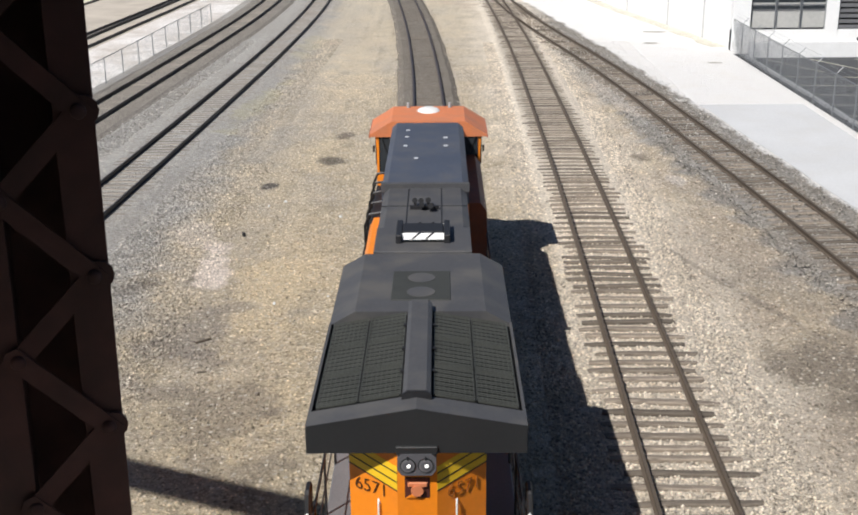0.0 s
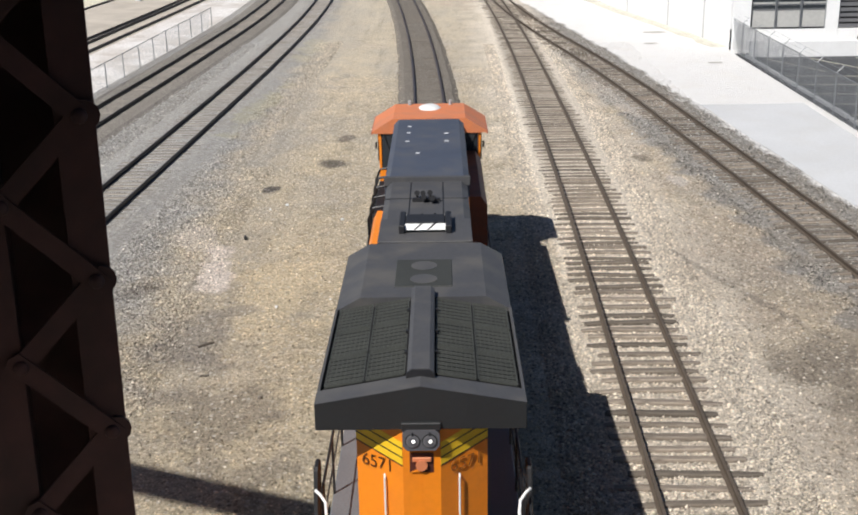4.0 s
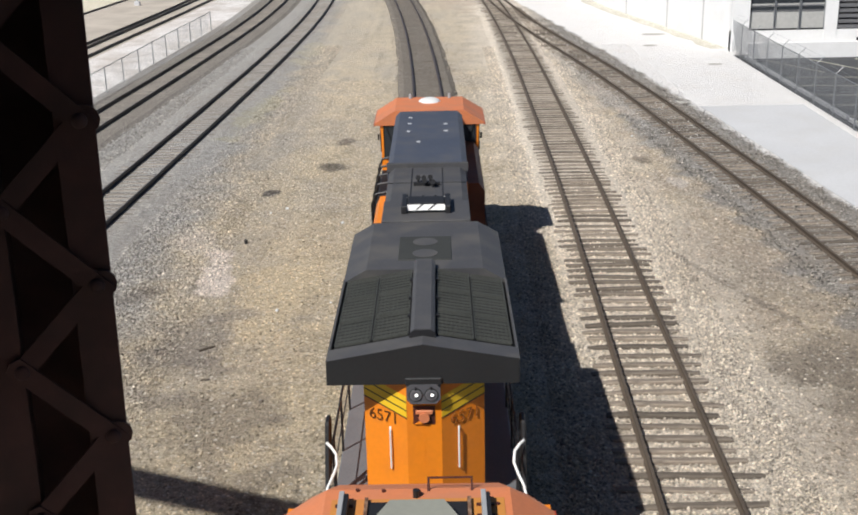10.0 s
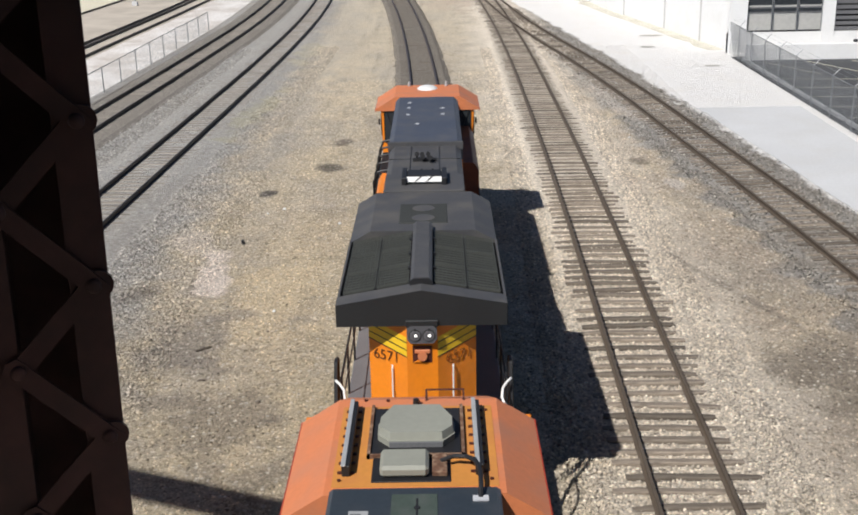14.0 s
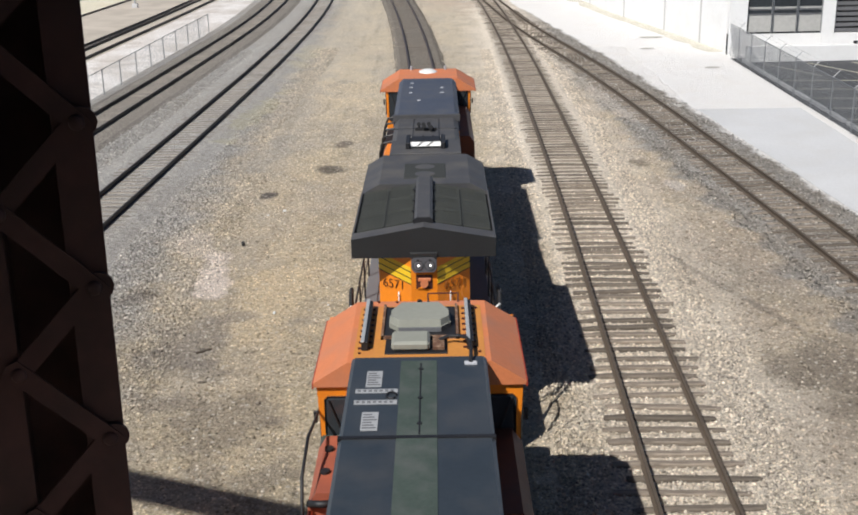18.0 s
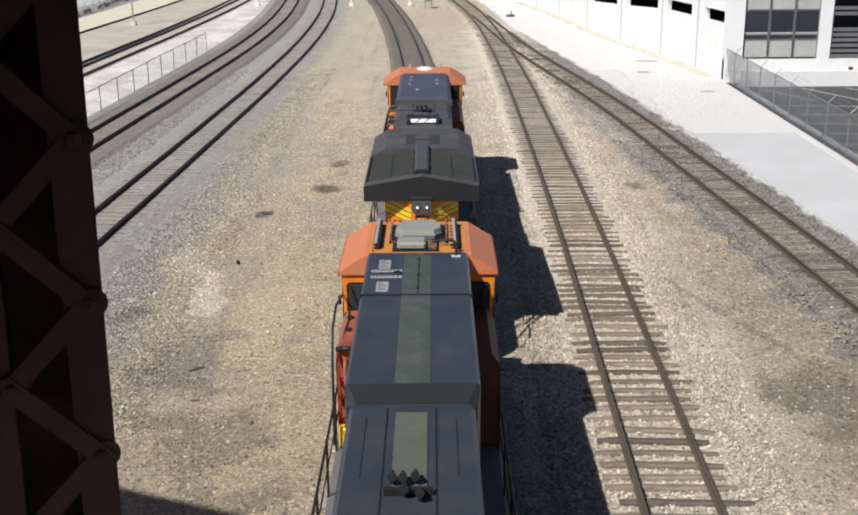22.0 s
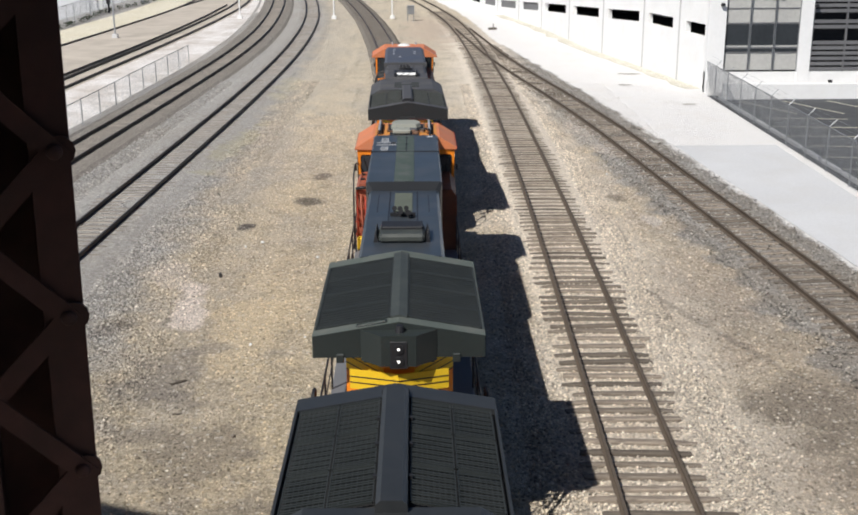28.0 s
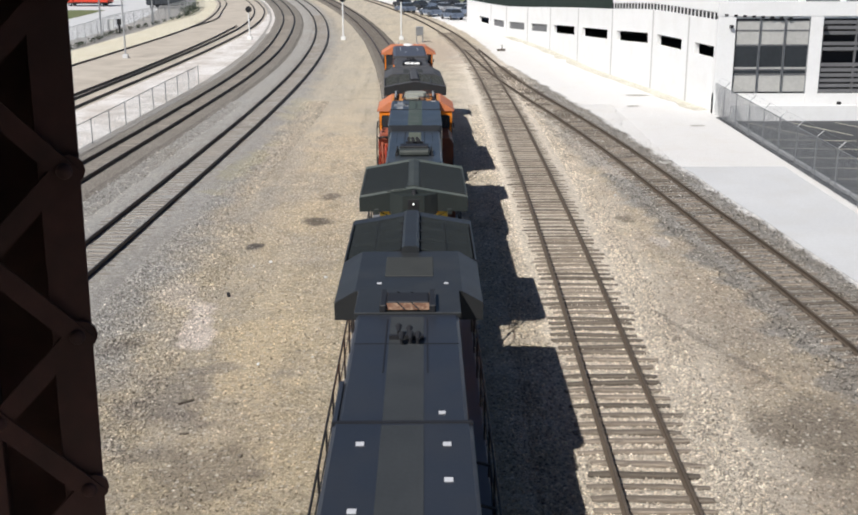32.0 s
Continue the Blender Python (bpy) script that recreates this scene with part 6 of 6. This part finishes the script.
M_DRYGRASS = stones("pale_dry_grass", [(0.48, 0.45, 0.37), (0.62, 0.59, 0.51), (0.73, 0.71, 0.64)], 0.08, (0.46, 0.43, 0.34), 0.7, 0.4, 0.3)
M_LOT = mat("pale_worn_asphalt", (0.27, 0.265, 0.255), 0.9, 0, 0.15, 14, 0.3, 0.2, (0.36, 0.35, 0.33), 0.25)
M_DIRTPATCH = mat("grey_dirt", (0.42, 0.40, 0.36), 0.9, 0, 0.3, 8, 1.2, 0.1, (0.66, 0.64, 0.60), 0.4)

sheet("sandy_verge", M_SAND, lambda y: line_g(y) - 4.6, lambda y: line_g(y) + 0.2, [40 + 5 * i for i in range(44)], 0.022, "yellow sandy verge along the outer yard track", "verge")
sheet("dusty_median", M_VERGE, lambda y: line_a(y) - 2.4, lambda y: line_a(y) - 1.7, [140 + 5 * i for i in range(24)], 0.02, "pale dusty strip beside the main track", "verge")
sheet("lawn", M_LAWN, lambda y: -75, lambda y: -50.5, [160 + 5 * i for i in range(6)], 0.03, "dry lawn beyond the street", "lawn")
street_line = spline([(60, -42.0), (100, -39.0), (123, -37.3), (145, -37.6), (155, -36.2), (172, -35.4), (200, -39), (250, -54)])
fence("grey chain-link fence along the street beyond the yard", street_line, 80.0, 230.0, 3.0, 2.2, False, 0.13)
rnd = random.Random(21)
for i in range(26):
    y = 118 + 2.6 * i + rnd.uniform(-0.8, 0.8)
    big = y > 168
    sh = thing("shrub", "dark green scrubby bush at the foot of the fence", "bush", Matrix.Translation((street_line(y) + rnd.uniform(0.2, 0.5), y, 0)), "fence bushes")
    vs, fs = [], []
    for k in range(150 if big else 34):
        a, r = rnd.uniform(0, 6.28), (0.85 if big else 0.35) * rnd.random() ** 0.5
        c = Vector((r * math.cos(a), 1.6 * r * math.sin(a), rnd.uniform(0.05, 1.3 if big else 0.45)))
        u = Vector((rnd.gauss(0, 1), rnd.gauss(0, 1), rnd.gauss(0, 1))).normalized() * 0.11
        w = u.cross(Vector((rnd.gauss(0, 1), rnd.gauss(0, 1), rnd.gauss(0, 1)))).normalized() * 0.07
        j = len(vs)
        vs += [tuple(c - u), tuple(c + w), tuple(c + u), tuple(c - w)]
        fs.append((j, j + 1, j + 2, j + 3))
    me = bpy.data.meshes.new("leaves")
    me.from_pydata(vs, [], fs)
    me.materials.append(M_LEAF)
    ob = new("leaves", me)
    ob.parent = sh
    part("stem", rod(B(), (0, 0, 0), (0, 0, 0.5), 0.05, 6, 0.02), M_TIE_DARK, sh)

car("bright red delivery truck parked across the street", -56.5, 196, 80, M_CARRED, "delivery_truck")
car("black delivery truck parked across the street", -41.5, 190, 70, M_CARDARK, "delivery_truck")
for x, y, p, lab in ((4.2, 163, M_CARBLUE, "slate blue parked car"), (1.2, 170, M_CARBLUE, "slate blue parked car"), (3.2, 178, M_CARSILVER, "silver parked car"), (-0.5, 184, M_CARDARK, "black parked car"), (6.8, 170, M_CARBLUE, "slate blue parked car"), (0.8, 194, M_CARSILVER, "silver parked car"), (8.5, 163.5, M_CARSILVER, "silver parked car"), (5.6, 176, M_CARSILVER, "silver parked car"), (-2.6, 178, M_CARBLUE, "slate blue parked car"), (2.2, 186, M_CARBLUE, "slate blue parked car"), (9.6, 177, M_CARBLUE, "slate blue parked car"), (7.6, 186, M_CARSILVER, "silver parked car"), (-3.2, 190, M_CARDARK, "black parked car"), (4.6, 194, M_CARDARK, "black parked car")):
    car(lab + " in the lot beyond the garage", x, y, 25, p, "car", "cars beyond the garage")
sheet("far_lawn", M_LAWN, lambda y: line_c(y) + 9.0, lambda y: 40, [206 + 5 * i for i in range(6)], 0.03, "green lawn beyond the parked cars", "lawn")
sheet("far_lot", M_LOT, lambda y: line_c(y) + 7.5, lambda y: 60, [156 + 5 * i for i in range(22)], 0.015, "pale worn asphalt lot beyond the garage", "parking lot")
for x, y, h in ((-38.6, 139, 8.0), (-35.9, 154.5, 8.0), (-36.0, 165, 8.0)):
    pl = thing("utility_pole", "thin grey utility pole by the street fence", "utility pole", Matrix.Translation((x, y, 0)), "street poles")
    part("shaft", rod(B(), (0, 0, 0), (0, 0, h), 0.12, 8, 0.08), M_GALV, pl)
    part("arm", tube(B(), [(0, 0, h - 0.3), (0.9, 0, h - 0.1)], 0.04, 6), M_GALV, pl)
bxs = thing("meter_box", "white meter box on the street fence", "box", Matrix.Translation((-37.7, 140.0, 0)))
part("box", bx(B(), -0.4, 0.4, -0.15, 0.15, 0.5, 1.8, 0.02), M_WHITE, bxs)
part("leg", bx(B(), -0.08, 0.08, -0.08, 0.08, 0.0, 0.5), M_GALV, bxs)
# dark upright of unknown kind, drawn as a column with a box
bol = thing("dark_upright", "slim black upright shape beside the meter box", "post", Matrix.Translation((-36.9, 141.0, 0)))
part("column", rod(B(), (0, 0, 0), (0, 0, 1.1), 0.13, 8), M_BLACK, bol)
part("head", bx(B(), -0.22, 0.22, -0.18, 0.18, 1.05, 1.75, 0.04), M_BLACK, bol)
sheet("wall_foot_grass", M_DRYGRASS, lambda y: wall_line(y) - 1.1 + 0.6 * noise.noise((y * 0.4, 1, 2)), lambda y: wall_line(y), [77 + 2 * i for i in range(30)], 0.012, "dry yellow grass at the foot of the garage wall", "grass")
for x, y, rx, ry in ((16.2, 84.5, 0.9, 0.35), (14.9, 78.9, 0.5, 0.3), (12.3, 58.6, 1.2, 0.5), (17.4, 70.5, 0.5, 0.25)):
    bm = B()
    ring = [bm.verts.new((x + rx * (1 + 0.35 * noise.noise((k, x, y))) * math.cos(k * 0.449), y + ry * (1 + 0.35 * noise.noise((k, y, x))) * math.sin(k * 0.449), 0.04)) for k in range(14)]
    bm.faces.new(ring)
    tagged(part("dirt_patch", bm, M_DIRTPATCH), "grey dirt stain on the white verge", "ground stain", kind="structure")


# ---- loose stones ----
def pebbles(name, label, material, count, seed, place, size, lift=0.0):
    """Many small faceted stones in one mesh, strewn by place(), each with its own size, turn and shape."""
    rs = np.random.RandomState(seed)
    base = np.array([(1, 0, 0), (-1, 0, 0), (0, 1, 0), (0, -1, 0), (0, 0, 1), (0, 0, -0.6)], float)
    tri = np.array([(0, 2, 4), (2, 1, 4), (1, 3, 4), (3, 0, 4), (2, 0, 5), (1, 2, 5), (3, 1, 5), (0, 3, 5)])
    xy = place(rs, count)
    k = len(xy)
    s = size * (0.5 + 1.3 * rs.uniform(0, 1, (k, 1, 1)) ** 2) * rs.uniform(0.6, 1.2, (k, 1, 3)) * np.array([1, 1, 0.75])
    v = base[None] * s + rs.normal(0, size * 0.14, (k, 6, 3))
    a = rs.uniform(0, 6.28, k)
    c, sn = np.cos(a)[:, None], np.sin(a)[:, None]
    v = np.stack([v[..., 0] * c - v[..., 1] * sn, v[..., 0] * sn + v[..., 1] * c, v[..., 2]], -1)
    xy[:, 2] += rs.uniform(0, 1, k) ** 2 * lift
    v += xy[:, None, :]
    f = (tri[None] + 6 * np.arange(k)[:, None, None]).reshape(-1)
    me = bpy.data.meshes.new(name)
    me.vertices.add(6 * k)
    me.vertices.foreach_set("co", v.reshape(-1).astype(np.float32))
    me.loops.add(24 * k)
    me.loops.foreach_set("vertex_index", f.astype(np.int32))
    me.polygons.add(8 * k)
    me.polygons.foreach_set("loop_start", np.arange(0, 24 * k, 3, dtype=np.int32))
    me.update(calc_edges=True)
    me.validate()
    me.materials.append(material)
    return tagged(new(name, me), label, "stones", kind="stuff")


def spread(x0, x1, z=0.01, power=1.6, y0=17.0, y1=75.0):
    def place(rs, n):
        y = y0 + (y1 - y0) * rs.uniform(0, 1, n) ** power
        x = x0 + (x1 - x0) * rs.uniform(0, 1, n)
        return np.stack([x, y, np.full(n, z)], 1)
    return place


def beside(fn, half, z, power=1.3, y0=17.0, y1=90.0):
    def place(rs, n):
        y = y0 + (y1 - y0) * rs.uniform(0, 1, n) ** power
        x = np.array([fn(q) for q in y]) + rs.uniform(-half, half, n)
        return np.stack([x, y, np.full(n, z)], 1)
    return place


pebbles("tan_stones", "loose tan gravel on the trodden yard dirt", M_YARD_STONES, 62000, 1, spread(-9.6, -1.7, 0.003, 1.4, 16.5, 68), 0.028)
pebbles("grey_stones", "coarse grey gravel strewn beside the ballast", M_YARD_STONES, 17000, 8, spread(-11.0, -6.6, 0.006, 1.1, 23, 46), 0.042)
pebbles("tan_stones", "loose tan and grey gravel beyond the side track", M_YARD_STONES, 40000, 2, spread(7.2, 13.5, 0.006, 1.5, 16.5, 80), 0.034)
pebbles("pale_stones", "pale crushed stones between and beside the side track ties", M_YARD_STONES, 70000, 3, beside(line_c, 2.5, 0.012, 1.5, 16.5, 80), 0.034, 0.03)
pebbles("pale_stones", "loose stones between the middle track and the side track", M_YARD_STONES, 14000, 7, spread(1.5, 3.3, 0.004, 1.5, 16.5, 70), 0.032)
pebbles("grey_stones", "grey ballast stones beside the main track", M_YARD_STONES, 55000, 4, beside(line_b, 4.0, 0.012, 1.4, 22, 82), 0.04)
pebbles("grey_stones", "grey ballast stones beside the diverging track", M_YARD_STONES, 16000, 5, beside(line_d, 2.2, 0.045, 1.2, 22, 95), 0.042, 0.05)
pebbles("brown_stones", "brown ballast stones along the middle track", M_STONE_TAN, 5000, 6, beside(line_t, 1.9, 0.10, 1.0, 17, 100), 0.04)


# ---- litter on the dirt ----
def litter(name, label, category, x, y, sx, sy, sz, turn, material, seed):
    rnd = random.Random(seed)
    bm = bx(B(), -sx / 2, sx / 2, -sy / 2, sy / 2, -0.01, sz, min(sx, sy, sz) * 0.3)
    for v in bm.verts:
        v.co += Vector((rnd.uniform(-0.1, 0.1) * sx, rnd.uniform(-0.1, 0.1) * sy, rnd.uniform(-0.12, 0.12) * sz))
    ob = part(name, bm, material)
    ob.matrix_world = pose(x, y, 0.005, 0, 0, turn)
    return tagged(ob, label, category)


litter("timber_offcut", "dark split timber offcut lying on the dirt", "wood", -5.87, 27.18, 0.42, 0.07, 0.05, 38, M_TIE_DARK, 1)
litter("rubber_scrap", "small black rubber scrap on the dirt", "litter", -6.24, 36.07, 0.10, 0.14, 0.14, 20, M_BLACK, 2)
litter("timber_offcut", "small dark timber chip lying on the dirt", "wood", -5.53, 25.25, 0.22, 0.06, 0.04, 10, M_TIE_DARK, 3)
litter("timber_offcut", "small dark timber chip lying on the dirt", "wood", -3.97, 23.99, 0.12, 0.08, 0.05, 70, M_TIE_DARK, 4)
for i, (x, y, a) in enumerate(((-5.36, 40.1, 0.2), (-3.17, 38.2, 0.18), (-4.37, 29.82, 0.15), (-5.9, 39.6, 0.12), (-2.9, 30.4, 0.1), (9.1, 51.0, 0.16))):
    ob = litter("stone", "bright white stone on the tan dirt", "stone", x, y, a * 0.6, a * 0.5, a * 0.4, 40 * i, M_WHITE, 10 + i)


# ---- motion ----
TRAIN = [(0, 13.47), (1, 13.61), (2, 13.84), (3, 14.04), (3.5, 14.13), (5.5, 14.48), (6, 14.57), (7, 14.75), (8, 15.02), (9, 15.34), (10, 15.79), (11, 16.29), (12, 16.88), (13, 17.53), (14, 18.17), (14.5, 18.53), (16.5, 20.27), (17, 20.79), (18, 21.97), (19, 23.29), (20, 24.74), (21, 26.34), (22, 28.1), (23, 30.0), (24, 32.07), (25, 34.28), (25.5, 35.43), (27.5, 40.36), (28, 41.72), (29, 44.53), (30, 47.48), (31, 50.63), (32, 53.95)]


def on_line(u):
    return Vector((line_t(u), u, 0.367))


def loco_pose(d, flip):
    """The pose of a locomotive whose tail edge of the wings stands at d along the line; flip: it faces the other way."""
    a, b = (on_line(d - 3.4), on_line(d - 16.6)) if flip else (on_line(d + 3.4), on_line(d + 16.6))
    way = (b - a).normalized()
    return Matrix.Translation(a - way * 3.4) @ Euler((0, 0, math.atan2(-way.x, way.y))).to_matrix().to_4x4()


def train_at(t):
    ts = np.array([r[0] for r in TRAIN])
    ds = np.array([r[1] for r in TRAIN])
    g = np.gradient(ds, ts)
    i = int(np.clip(np.searchsorted(ts, t) - 1, 0, len(ts) - 2))
    h = ts[i + 1] - ts[i]
    u = (t - ts[i]) / h
    return float((2 * u**3 - 3 * u**2 + 1) * ds[i] + (u**3 - 2 * u**2 + u) * h * g[i] + (3 * u**2 - 2 * u**3) * ds[i + 1] + (u**3 - u**2) * h * g[i + 1])


def motions():
    times = [0.5 * i for i in range(65)]
    for loco, off, flip in ((lead, 0.0, False), (middle, -23.4, False), (tail, -26.05, True)):
        walk(loco, [(t, loco_pose(train_at(t) + off, flip)) for t in times])
    fine = [0.2 * i for i in range(161)]
    for w, y in WHEELS:
        back = w.parent == tail
        walk(w, [(t, Matrix.Translation((0, y, 0.525)) @ pose(0, 0, 0, math.degrees((train_at(t) - train_at(0)) / 0.525) * (1 if back else -1))) for t in fine])


motions()
